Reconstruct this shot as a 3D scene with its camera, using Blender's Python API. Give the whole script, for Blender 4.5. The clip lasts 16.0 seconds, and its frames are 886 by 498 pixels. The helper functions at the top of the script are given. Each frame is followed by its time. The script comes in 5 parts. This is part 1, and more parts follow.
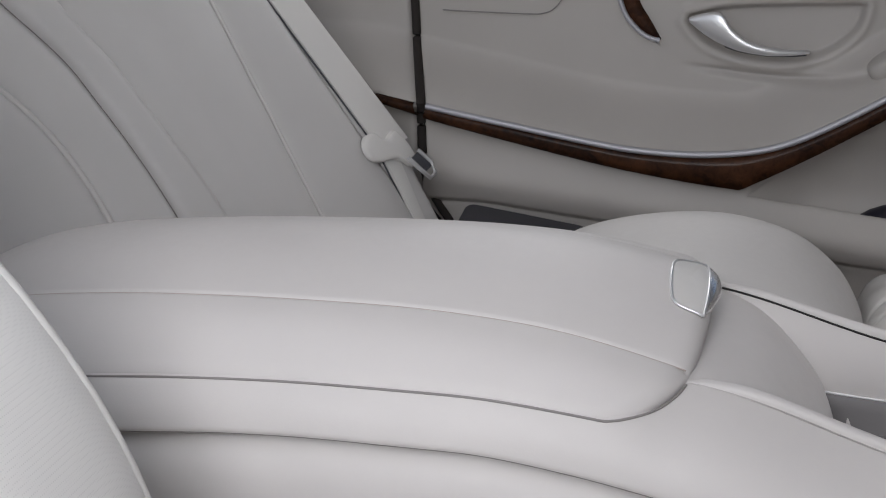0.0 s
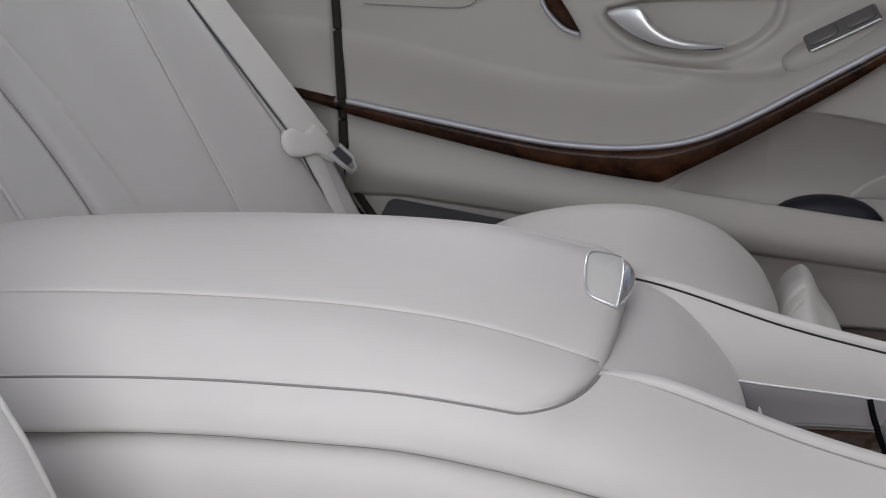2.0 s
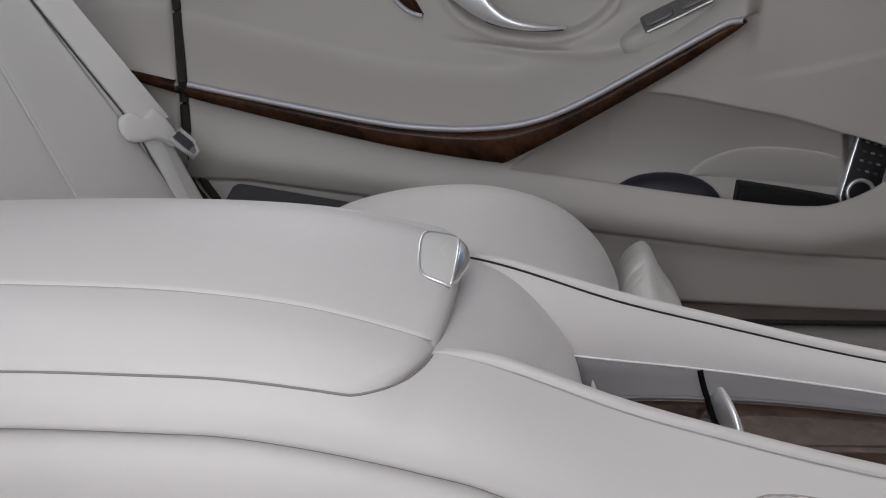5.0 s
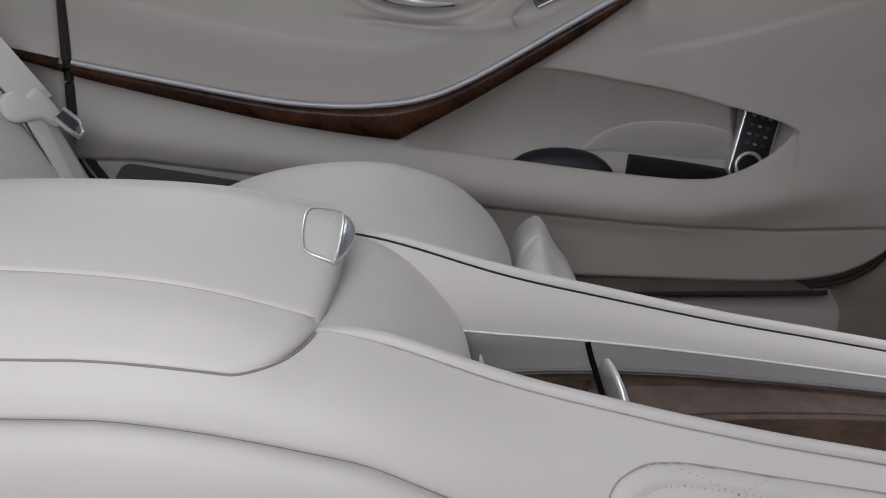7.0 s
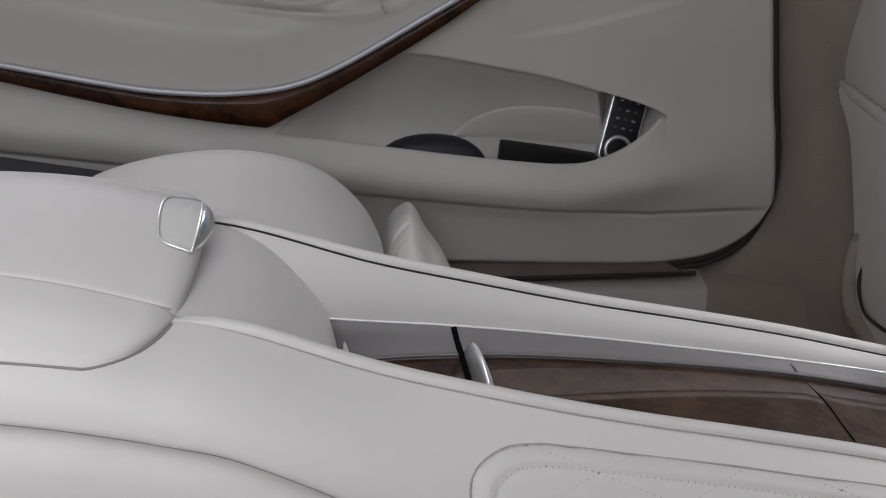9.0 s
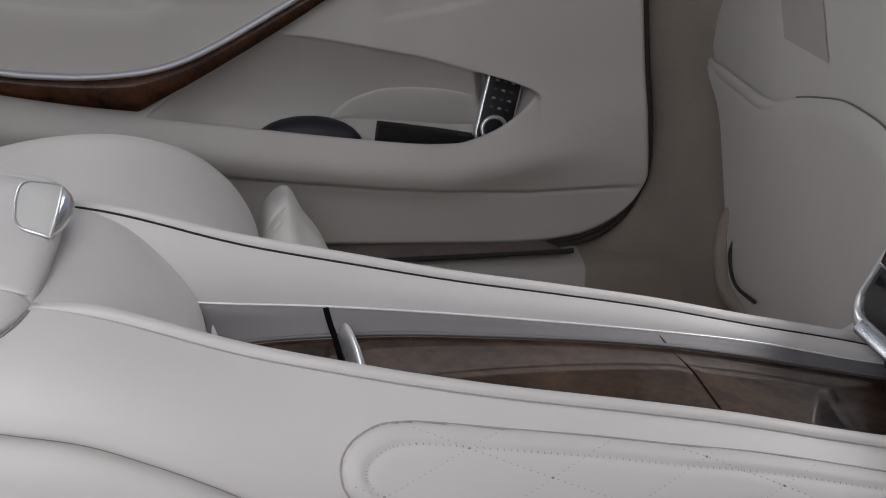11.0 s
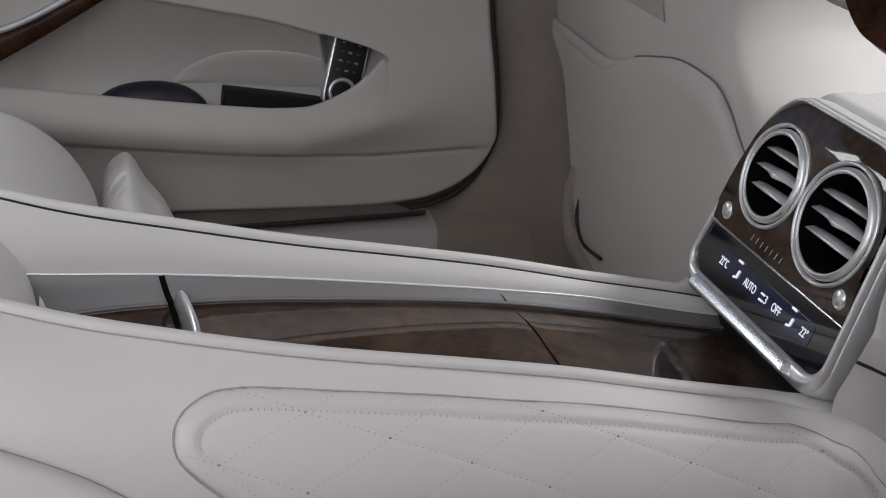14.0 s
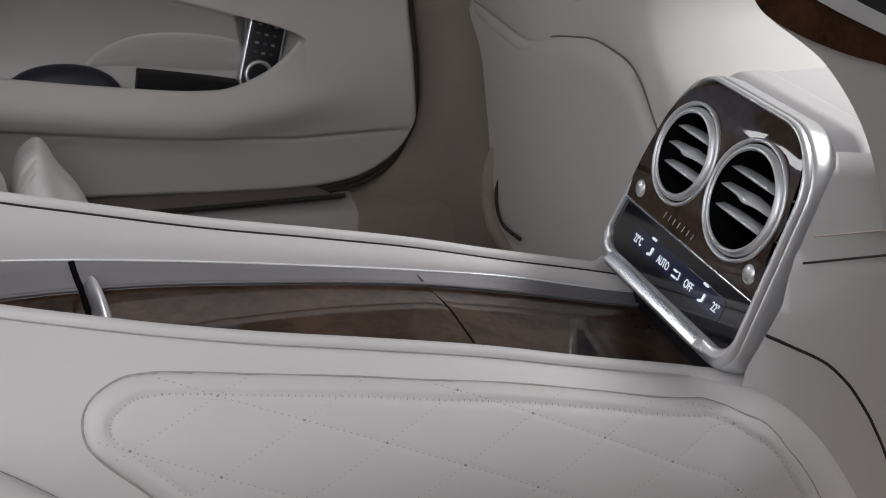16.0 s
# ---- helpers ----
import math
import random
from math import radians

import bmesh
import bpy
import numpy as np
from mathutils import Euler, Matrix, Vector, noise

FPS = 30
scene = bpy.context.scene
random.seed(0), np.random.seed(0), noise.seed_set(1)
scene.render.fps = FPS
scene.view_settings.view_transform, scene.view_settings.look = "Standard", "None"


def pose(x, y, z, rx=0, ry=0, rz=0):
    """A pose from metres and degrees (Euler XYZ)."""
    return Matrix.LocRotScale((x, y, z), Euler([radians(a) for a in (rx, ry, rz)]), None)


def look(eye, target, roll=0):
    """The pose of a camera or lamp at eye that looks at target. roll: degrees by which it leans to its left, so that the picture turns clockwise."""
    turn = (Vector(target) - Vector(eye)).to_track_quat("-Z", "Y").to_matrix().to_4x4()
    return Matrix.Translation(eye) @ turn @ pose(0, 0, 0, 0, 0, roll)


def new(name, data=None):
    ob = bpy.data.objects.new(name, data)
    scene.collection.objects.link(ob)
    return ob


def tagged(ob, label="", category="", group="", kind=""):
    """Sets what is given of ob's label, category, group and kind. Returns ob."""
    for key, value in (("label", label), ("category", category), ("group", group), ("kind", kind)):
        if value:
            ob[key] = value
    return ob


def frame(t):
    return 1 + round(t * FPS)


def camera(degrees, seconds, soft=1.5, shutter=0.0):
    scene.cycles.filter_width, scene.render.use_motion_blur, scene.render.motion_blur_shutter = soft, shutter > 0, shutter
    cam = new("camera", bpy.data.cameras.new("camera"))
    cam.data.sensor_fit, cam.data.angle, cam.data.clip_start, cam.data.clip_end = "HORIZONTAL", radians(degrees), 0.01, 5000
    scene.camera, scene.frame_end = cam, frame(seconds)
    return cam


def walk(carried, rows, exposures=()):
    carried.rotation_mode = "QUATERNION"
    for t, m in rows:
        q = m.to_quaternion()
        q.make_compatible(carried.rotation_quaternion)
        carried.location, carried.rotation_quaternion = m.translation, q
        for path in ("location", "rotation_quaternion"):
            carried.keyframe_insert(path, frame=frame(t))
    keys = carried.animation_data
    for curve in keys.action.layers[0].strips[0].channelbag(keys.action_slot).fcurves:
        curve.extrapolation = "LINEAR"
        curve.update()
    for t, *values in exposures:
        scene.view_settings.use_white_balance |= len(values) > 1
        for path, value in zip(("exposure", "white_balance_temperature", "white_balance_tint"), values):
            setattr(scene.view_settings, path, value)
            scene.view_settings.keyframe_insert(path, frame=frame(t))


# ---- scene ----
cam = camera(39.8, 16.0, soft=1.0)
cam.data.dof.use_dof, cam.data.dof.focus_distance, cam.data.dof.aperture_fstop = True, 0.80, 45.0
PATH = [
    (0, (-0.34, -0.754, 0.775), (-0.863, 1.057, 0.105), -2.3),
    (0.5, (-0.337, -0.751, 0.773), (-0.841, 1.065, 0.102), -2.3),
    (1, (-0.335, -0.75, 0.773), (-0.812, 1.072, 0.099), -2.1),
    (1.5, (-0.332, -0.748, 0.771), (-0.778, 1.081, 0.095), -1.9),
    (2, (-0.329, -0.749, 0.773), (-0.745, 1.085, 0.092), -1.8),
    (2.5, (-0.326, -0.746, 0.771), (-0.712, 1.094, 0.088), -1.6),
    (3, (-0.324, -0.746, 0.771), (-0.673, 1.1, 0.084), -1.4),
    (3.5, (-0.319, -0.744, 0.771), (-0.632, 1.106, 0.08), -1.3),
    (4, (-0.316, -0.744, 0.771), (-0.59, 1.111, 0.074), -1.1),
    (6.5, (-0.297, -0.738, 0.764), (-0.386, 1.122, 0.033), -0.2),
    (7, (-0.294, -0.737, 0.764), (-0.343, 1.12, 0.024), 0.0),
    (7.5, (-0.289, -0.736, 0.763), (-0.296, 1.12, 0.018), 0.2),
    (8, (-0.284, -0.737, 0.763), (-0.247, 1.117, 0.013), 0.5),
    (8.5, (-0.282, -0.734, 0.761), (-0.197, 1.117, 0.009), 0.7),
    (9, (-0.276, -0.734, 0.761), (-0.144, 1.113, 0.005), 1.0),
    (9.5, (-0.273, -0.733, 0.759), (-0.093, 1.109, 0.002), 1.2),
    (12, (-0.252, -0.735, 0.756), (0.128, 1.063, -0.033), 2.3),
    (12.5, (-0.249, -0.735, 0.756), (0.166, 1.053, -0.039), 2.5),
    (13, (-0.245, -0.736, 0.756), (0.202, 1.041, -0.046), 2.7),
    (13.5, (-0.243, -0.736, 0.754), (0.238, 1.029, -0.054), 2.9),
    (14, (-0.238, -0.737, 0.754), (0.273, 1.014, -0.064), 3.1),
    (14.5, (-0.236, -0.737, 0.753), (0.307, 1.003, -0.069), 3.3),
    (15, (-0.233, -0.739, 0.753), (0.34, 0.99, -0.074), 3.5),
    (15.5, (-0.231, -0.739, 0.752), (0.369, 0.978, -0.08), 3.7),
    (16, (-0.228, -0.74, 0.752), (0.392, 0.968, -0.084), 3.8),
]
walk(cam, [(t, look(eye, target, roll)) for t, eye, target, roll in PATH])


# ---- world, lamps, exposure ----
world = bpy.data.worlds.new("sky")
scene.world = world
world.use_nodes = True
wn = world.node_tree
sky = wn.nodes.new("ShaderNodeTexSky")
sky.sky_type, sky.sun_disc = "NISHITA", False
sky.sun_elevation, sky.sun_rotation = radians(55), radians(200)
wn.links.new(sky.outputs[0], wn.nodes["Background"].inputs[0])
wn.nodes["Background"].inputs[1].default_value = 0.08
scene.view_settings.exposure = 0.0


def area(name, m, sx, sy, watts, colour=(1, 0.98, 0.96), spread=180):
    d = bpy.data.lights.new(name, "AREA")
    d.shape, d.size, d.size_y, d.energy, d.color = "RECTANGLE", sx, sy, watts, colour
    d.spread = radians(spread)
    ob = new(name, d)
    ob.matrix_world = m
    return ob


# daylight coming in by the open side and the glass roof
DAY = (0.985, 0.982, 1.0)
area("side_daylight", look((-0.53, -1.0, 0.98), (-1.05, 0.2, 0.42)), 0.55, 0.5, 4.6, DAY, 150)
area("roof_daylight", look((-0.45, -0.55, 1.24), (-0.42, -0.40, 0.0)), 0.8, 0.5, 1.5, DAY)
area("front_roof_daylight", look((0.98, -0.15, 1.24), (0.88, -0.12, 0.3)), 0.5, 0.34, 10.3, DAY, 115)
area("left_window_daylight", look((-0.63, 0.84, 0.87), (-0.58, 0.0, 0.75)), 0.60, 0.13, 2.0, DAY)
area("rear_window_daylight", look((-1.34, 0.0, 1.05), (0.0, 0.0, 0.75)), 0.9, 0.26, 0.9, DAY)


# ---- materials ----
def material(name, colour, rough=0.5, metal=0.0, coat=0.0):
    m = bpy.data.materials.new(name)
    m.use_nodes = True
    b = m.node_tree.nodes["Principled BSDF"]
    b.inputs["Base Color"].default_value = (*colour, 1)
    b.inputs["Roughness"].default_value = rough
    b.inputs["Metallic"].default_value = metal
    b.inputs["Coat Weight"].default_value = coat
    b.inputs["Coat Roughness"].default_value = 0.04
    return m


def node(m, kind, **values):
    n = m.node_tree.nodes.new(kind)
    for key, v in values.items():
        n.inputs[key.replace("_", " ")].default_value = v
    return n


def link(m, a, b):
    m.node_tree.links.new(a, b)


def bsdf(m):
    return m.node_tree.nodes["Principled BSDF"]


def leather(name, colour, rough=0.55, grain=900.0, bump=0.06, stain=0.06):
    """Grained hide: fine pebbled relief, slow changes of tone and gloss."""
    m = material(name, colour, rough)
    at = m.node_tree.nodes.new("ShaderNodeTexCoord").outputs["Object"]
    v = node(m, "ShaderNodeTexVoronoi", Scale=grain)
    v.feature = "SMOOTH_F1"
    slow = node(m, "ShaderNodeTexNoise", Scale=9.0, Detail=4.0)
    fine = node(m, "ShaderNodeTexNoise", Scale=140.0, Detail=3.0)
    for n in (v, slow, fine):
        link(m, at, n.inputs["Vector"])
    mix = m.node_tree.nodes.new("ShaderNodeMix")
    mix.data_type = "RGBA"
    mix.inputs[6].default_value = (*[c * (1 - stain) for c in colour], 1)
    mix.inputs[7].default_value = (*[min(1, c * (1 + stain)) for c in colour], 1)
    link(m, slow.outputs[0], mix.inputs[0])
    link(m, mix.outputs[2], bsdf(m).inputs["Base Color"])
    ramp = node(m, "ShaderNodeMapRange", From_Min=0.3, From_Max=0.7, To_Min=rough - 0.07, To_Max=rough + 0.07)
    link(m, fine.outputs[0], ramp.inputs[0])
    link(m, ramp.outputs[0], bsdf(m).inputs["Roughness"])
    bp = node(m, "ShaderNodeBump", Strength=bump, Distance=0.0006)
    link(m, v.outputs["Distance"], bp.inputs["Height"])
    bp2 = node(m, "ShaderNodeBump", Strength=0.08, Distance=0.004)
    link(m, slow.outputs[0], bp2.inputs["Height"])
    link(m, bp.outputs[0], bp2.inputs["Normal"])
    link(m, bp2.outputs[0], bsdf(m).inputs["Normal"])
    return m


def perforated(name, colour):
    m = leather(name, colour)
    at = m.node_tree.nodes.new("ShaderNodeTexCoord").outputs["Object"]
    v = node(m, "ShaderNodeTexVoronoi", Scale=700.0, Randomness=0.0)
    link(m, at, v.inputs["Vector"])
    r = node(m, "ShaderNodeMapRange", From_Min=0.22, From_Max=0.34, To_Min=0.88, To_Max=1.0)
    link(m, v.outputs["Distance"], r.inputs[0])
    old = bsdf(m).inputs["Base Color"].links[0].from_socket
    mul = m.node_tree.nodes.new("ShaderNodeMix")
    mul.data_type, mul.blend_type = "RGBA", "MULTIPLY"
    mul.inputs[0].default_value = 1.0
    link(m, old, mul.inputs[6])
    link(m, r.outputs[0], mul.inputs[7])
    link(m, mul.outputs[2], bsdf(m).inputs["Base Color"])
    return m


def veneer(name, dark, light, scale=14.0):
    """Burl walnut under thick clear lacquer."""
    m = material(name, dark, 0.4, 0.0, 1.0)
    bsdf(m).inputs["Specular IOR Level"].default_value = 0.08
    at = m.node_tree.nodes.new("ShaderNodeTexCoord").outputs["Object"]
    warp = node(m, "ShaderNodeTexNoise", Scale=scale * 0.6, Detail=5.0, Distortion=2.2)
    grain = node(m, "ShaderNodeTexNoise", Scale=scale * 5, Detail=6.0, Distortion=1.4)
    link(m, at, warp.inputs["Vector"])
    link(m, at, grain.inputs["Vector"])
    add = m.node_tree.nodes.new("ShaderNodeMix")
    add.inputs[0].default_value = 0.4
    link(m, warp.outputs[0], add.inputs[2])
    link(m, grain.outputs[0], add.inputs[3])
    ramp = m.node_tree.nodes.new("ShaderNodeValToRGB")
    ramp.color_ramp.elements[0].position, ramp.color_ramp.elements[0].color = 0.36, (*dark, 1)
    ramp.color_ramp.elements[1].position, ramp.color_ramp.elements[1].color = 0.66, (*light, 1)
    link(m, add.outputs[0], ramp.inputs[0])
    link(m, ramp.outputs[0], bsdf(m).inputs["Base Color"])
    return m


def brushed(name, colour, rough, metal=1.0):
    m = material(name, colour, rough, metal)
    at = m.node_tree.nodes.new("ShaderNodeTexCoord").outputs["Object"]
    n = node(m, "ShaderNodeTexNoise", Scale=60.0, Detail=3.0)
    link(m, at, n.inputs["Vector"])
    r = node(m, "ShaderNodeMapRange", From_Min=0.3, From_Max=0.7, To_Min=max(0.02, rough - 0.02), To_Max=rough + 0.02)
    link(m, n.outputs[0], r.inputs[0])
    link(m, r.outputs[0], bsdf(m).inputs["Roughness"])
    return m


def pile(name, colour):
    m = material(name, colour, 0.95)
    at = m.node_tree.nodes.new("ShaderNodeTexCoord").outputs["Object"]
    n = node(m, "ShaderNodeTexNoise", Scale=420.0, Detail=4.0)
    s = node(m, "ShaderNodeTexNoise", Scale=12.0, Detail=4.0)
    link(m, at, n.inputs["Vector"])
    link(m, at, s.inputs["Vector"])
    mix = m.node_tree.nodes.new("ShaderNodeMix")
    mix.data_type = "RGBA"
    mix.inputs[6].default_value = (*[c * 0.75 for c in colour], 1)
    mix.inputs[7].default_value = (*[c * 1.2 for c in colour], 1)
    link(m, s.outputs[0], mix.inputs[0])
    link(m, mix.outputs[2], bsdf(m).inputs["Base Color"])
    bp = node(m, "ShaderNodeBump", Strength=0.5, Distance=0.003)
    link(m, n.outputs[0], bp.inputs["Height"])
    link(m, bp.outputs[0], bsdf(m).inputs["Normal"])
    return m


HIDE = leather("silk_white_leather", (0.622, 0.600, 0.592))
HIDE_DOOR = leather("beige_door_leather", (0.485, 0.461, 0.437))
HIDE_SEAT = leather("seat_leather", (0.575, 0.561, 0.552))
HIDE_PERF = perforated("perforated_leather", (0.80, 0.79, 0.775))
HIDE_WHITE = leather("white_leather", (0.66, 0.65, 0.635))
THREAD = material("thread", (0.42, 0.36, 0.33), 0.8)
STITCH = material("stitch_thread", (0.36, 0.33, 0.32), 0.8)
WOOD = veneer("burl_walnut", (0.015, 0.008, 0.005), (0.080, 0.046, 0.030))
WOOD_DOOR = veneer("door_walnut", (0.010, 0.004, 0.003), (0.070, 0.028, 0.013), 22.0)
bsdf(WOOD_DOOR).inputs["Coat Weight"].default_value = 0.15
bsdf(WOOD_DOOR).inputs["Coat Roughness"].default_value = 0.2
bsdf(WOOD_DOOR).inputs["Roughness"].default_value = 0.5
CHROME = brushed("polished_chrome", (0.80, 0.82, 0.85), 0.10)
SATIN = brushed("satin_silver", (0.83, 0.835, 0.85), 0.34, 0.78)
BRIGHT = material("bright_trim_edge", (0.88, 0.89, 0.90), 0.3, 0.35)
ROCKER = brushed("bright_silver", (0.78, 0.785, 0.80), 0.25, 0.85)
SLAT = brushed("slat_silver", (0.86, 0.87, 0.89), 0.30, 0.55)
DULL = brushed("dull_door_chrome", (0.50, 0.50, 0.54), 0.5, 0.45)
POUCH_GAP = material("seam_shade", (0.17, 0.155, 0.145), 0.8)
WEB = leather("belt_webbing", (0.70, 0.685, 0.665), 0.7, 1500.0, 0.15)
FAINT = material("crease_shade", (0.47, 0.45, 0.44), 0.8)
STEEL = brushed("dark_steel_trim", (0.165, 0.158, 0.162), 0.52, 0.15)
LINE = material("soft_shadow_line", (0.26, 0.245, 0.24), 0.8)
BLACK = material("black_plastic", (0.012, 0.012, 0.014), 0.35)
VOID = material("vent_black", (0.004, 0.004, 0.004), 0.9)
bsdf(VOID).inputs["Specular IOR Level"].default_value = 0.05
NAVY = material("dark_blue_plastic", (0.010, 0.010, 0.020), 0.5)
RUBBER = material("black_rubber", (0.012, 0.011, 0.011), 0.7)
GREY_KEY = material("grey_key", (0.22, 0.22, 0.23), 0.5)
MATT_BLACK = material("matt_black_plastic", (0.008, 0.008, 0.009), 0.6)
bsdf(MATT_BLACK).inputs["Specular IOR Level"].default_value = 0.2
SEAL = material("brown_black_rubber", (0.022, 0.017, 0.015), 0.8)
GREY_SWITCH = material("grey_switch_plastic", (0.13, 0.125, 0.125), 0.25)
SLOT = material("grey_slot_plastic", (0.06, 0.06, 0.07), 0.5)
SCREEN = material("display_glass", (0.006, 0.006, 0.010), 0.08, 0.0, 1.0)
CARPET = pile("beige_carpet", (0.27, 0.205, 0.170))
PILLAR = pile("pillar_fabric", (0.262, 0.222, 0.192))
# seat back leather darkened to carry the shade of a recess
RECESS_SHADE = leather("shaded_recess_leather", (0.35, 0.325, 0.30))
SILL = leather("sill_plastic", (0.40, 0.37, 0.36), 0.5, 600.0, 0.04)
STEP = pile("dark_step_fabric", (0.13, 0.105, 0.097))
ROOF = pile("headliner", (0.62, 0.60, 0.57))
GLOW = material("display_white", (0.8, 0.85, 0.9), 0.5)
bsdf(GLOW).inputs["Emission Color"].default_value = (0.85, 0.92, 1, 1)
bsdf(GLOW).inputs["Emission Strength"].default_value = 0.6
BLUE = material("display_blue", (0.006, 0.007, 0.026), 0.1, 0.0, 1.0)
bsdf(BLUE).inputs["Emission Color"].default_value = (0.05, 0.08, 0.4, 1)
bsdf(BLUE).inputs["Emission Strength"].default_value = 0.035


# ---- mesh helpers ----
def thing(name, label, category, place=(0, 0, 0), group="", kind=""):
    ob = new(name)
    ob.location = place
    ob.empty_display_size = 0.05
    return tagged(ob, label, category, group, kind)


def part(name, bm, mat, parent=None, label="", smooth=True):
    me = bpy.data.meshes.new(name)
    for f in bm.faces:
        f.smooth = smooth
    bm.to_mesh(me)
    bm.free()
    me.materials.append(mat)
    if smooth:
        me.set_sharp_from_angle(angle=radians(75))
    ob = new(name, me)
    if parent is not None:
        ob.parent = parent
        ob.matrix_parent_inverse = Matrix.Translation(parent.location).inverted()
        p = parent.parent
        if p is not None:
            ob.matrix_parent_inverse = Matrix.Identity(4)
    if label:
        ob["label"] = label
    return ob


def spline(points, n):
    """n points along a smooth line through the given ones."""
    pts = [Vector(p) for p in points]
    out = []
    for k in range(n):
        s = k / (n - 1) * (len(pts) - 1)
        i = min(int(s), len(pts) - 2)
        f = s - i
        a, b = pts[i], pts[i + 1]
        o = pts[i - 1] if i else a * 2 - b
        c = pts[i + 2] if i + 2 < len(pts) else b * 2 - a
        out.append(0.5 * (2 * a + (b - o) * f + (2 * o - 5 * a + 4 * b - c) * f ** 2 + (3 * a - o - 3 * b + c) * f ** 3))
    return out


def curve(pairs):
    """A smooth function through (x, value) pairs."""
    xs, ys = [p[0] for p in pairs], [p[1] for p in pairs]
    d = [(ys[i + 1] - ys[i]) / (xs[i + 1] - xs[i]) for i in range(len(xs) - 1)]
    m = [d[0]] + [(a + b) / 2 if a * b > 0 else 0.0 for a, b in zip(d, d[1:])] + [d[-1]]

    def f(x):
        if x <= xs[0]:
            return ys[0]
        if x >= xs[-1]:
            return ys[-1]
        i = max(k for k in range(len(xs) - 1) if xs[k] <= x)
        h = xs[i + 1] - xs[i]
        t = (x - xs[i]) / h
        return ((1 + 2 * t) * (1 - t) ** 2 * ys[i] + t * (1 - t) ** 2 * h * m[i]
                + t * t * (3 - 2 * t) * ys[i + 1] + t * t * (t - 1) * h * m[i + 1])
    return f


def steps(a, b, n):
    return [a + (b - a) * k / (n - 1) for k in range(n)]


def loft(rows, bm=None, closed=False, cap=False, flip=False):
    """A sheet through rows of points, all of one length."""
    bm = bm or bmesh.new()
    grid = [[bm.verts.new(p) for p in row] for row in rows]
    n = len(grid[0])
    for a, b in zip(grid, grid[1:]):
        for j in range(n if closed else n - 1):
            q = (a[j], a[(j + 1) % n], b[(j + 1) % n], b[j])
            bm.faces.new(q[::-1] if flip else q)
    if cap:
        bm.faces.new(grid[0][::-1])
        bm.faces.new(grid[-1])
    bmesh.ops.recalc_face_normals(bm, faces=bm.faces[:])
    return bm


def tube(points, r, bm=None, seg=8, ring=False, flat=1.0):
    """A round bar along a line; flat squeezes it upright."""
    pts = [Vector(p) for p in points]
    rows = []
    for i, p in enumerate(pts):
        if ring:
            d = pts[(i + 1) % len(pts)] - pts[i - 1]
        else:
            d = pts[min(i + 1, len(pts) - 1)] - pts[max(i - 1, 0)]
        d.normalize()
        side = d.cross(Vector((0, 0, 1)))
        if side.length < 0.1:
            side = d.cross(Vector((0, 1, 0)))
        side.normalize()
        up = side.cross(d)
        rows.append([p + r * (math.cos(a) * side + flat * math.sin(a) * up) for a in [2 * math.pi * k / seg for k in range(seg)]])
    if ring:
        rows.append(rows[0])
        b = loft(rows, bm, True)
        bmesh.ops.remove_doubles(b, verts=b.verts[:], dist=1e-6)
        return b
    return loft(rows, bm, True, True)


def rounded(w, h, r, n=6, top=None):
    """Outline of a rounded rectangle, w by h, centred; top: another radius for the upper corners."""
    out = []
    t = top or r
    for cx, cy, rr, a0 in ((w / 2 - t, h / 2 - t, t, 0), (-w / 2 + t, h / 2 - t, t, 90), (-w / 2 + r, -h / 2 + r, r, 180), (w / 2 - r, -h / 2 + r, r, 270)):
        for k in range(n + 1):
            a = radians(a0 + 90 * k / n)
            out.append((cx + rr * math.cos(a), cy + rr * math.sin(a)))
    return out


def slab(outline, z0, z1, bevel, m=None, bm=None, seg=3):
    """A plate of that outline from z0 to z1 with a rounded upper edge, laid at the pose m."""
    bm = bm or bmesh.new()
    m = m or Matrix.Identity(4)
    c = [sum(p[i] for p in outline) / len(outline) for i in (0, 1)]
    size = max(math.hypot(p[0] - c[0], p[1] - c[1]) for p in outline)
    rows = [[Vector((x, y, z0)) for x, y in outline]]
    n = len(outline)
    normals = []
    for i in range(n):
        dx, dy = outline[(i + 1) % n][0] - outline[i - 1][0], outline[(i + 1) % n][1] - outline[i - 1][1]
        L = math.hypot(dx, dy) or 1
        nx, ny = dy / L, -dx / L
        if nx * (outline[i][0] - c[0]) + ny * (outline[i][1] - c[1]) < 0:
            nx, ny = -nx, -ny
        normals.append((nx, ny))
    for k in range(seg + 1):
        a = math.pi / 2 * k / seg
        rows.append([Vector((x - nx * bevel * (1 - math.cos(a)), y - ny * bevel * (1 - math.cos(a)), z1 - bevel + bevel * math.sin(a)))
                     for (x, y), (nx, ny) in zip(outline, normals)])
    rows = [[m @ p for p in row] for row in rows]
    return loft(rows, bm, True, True)


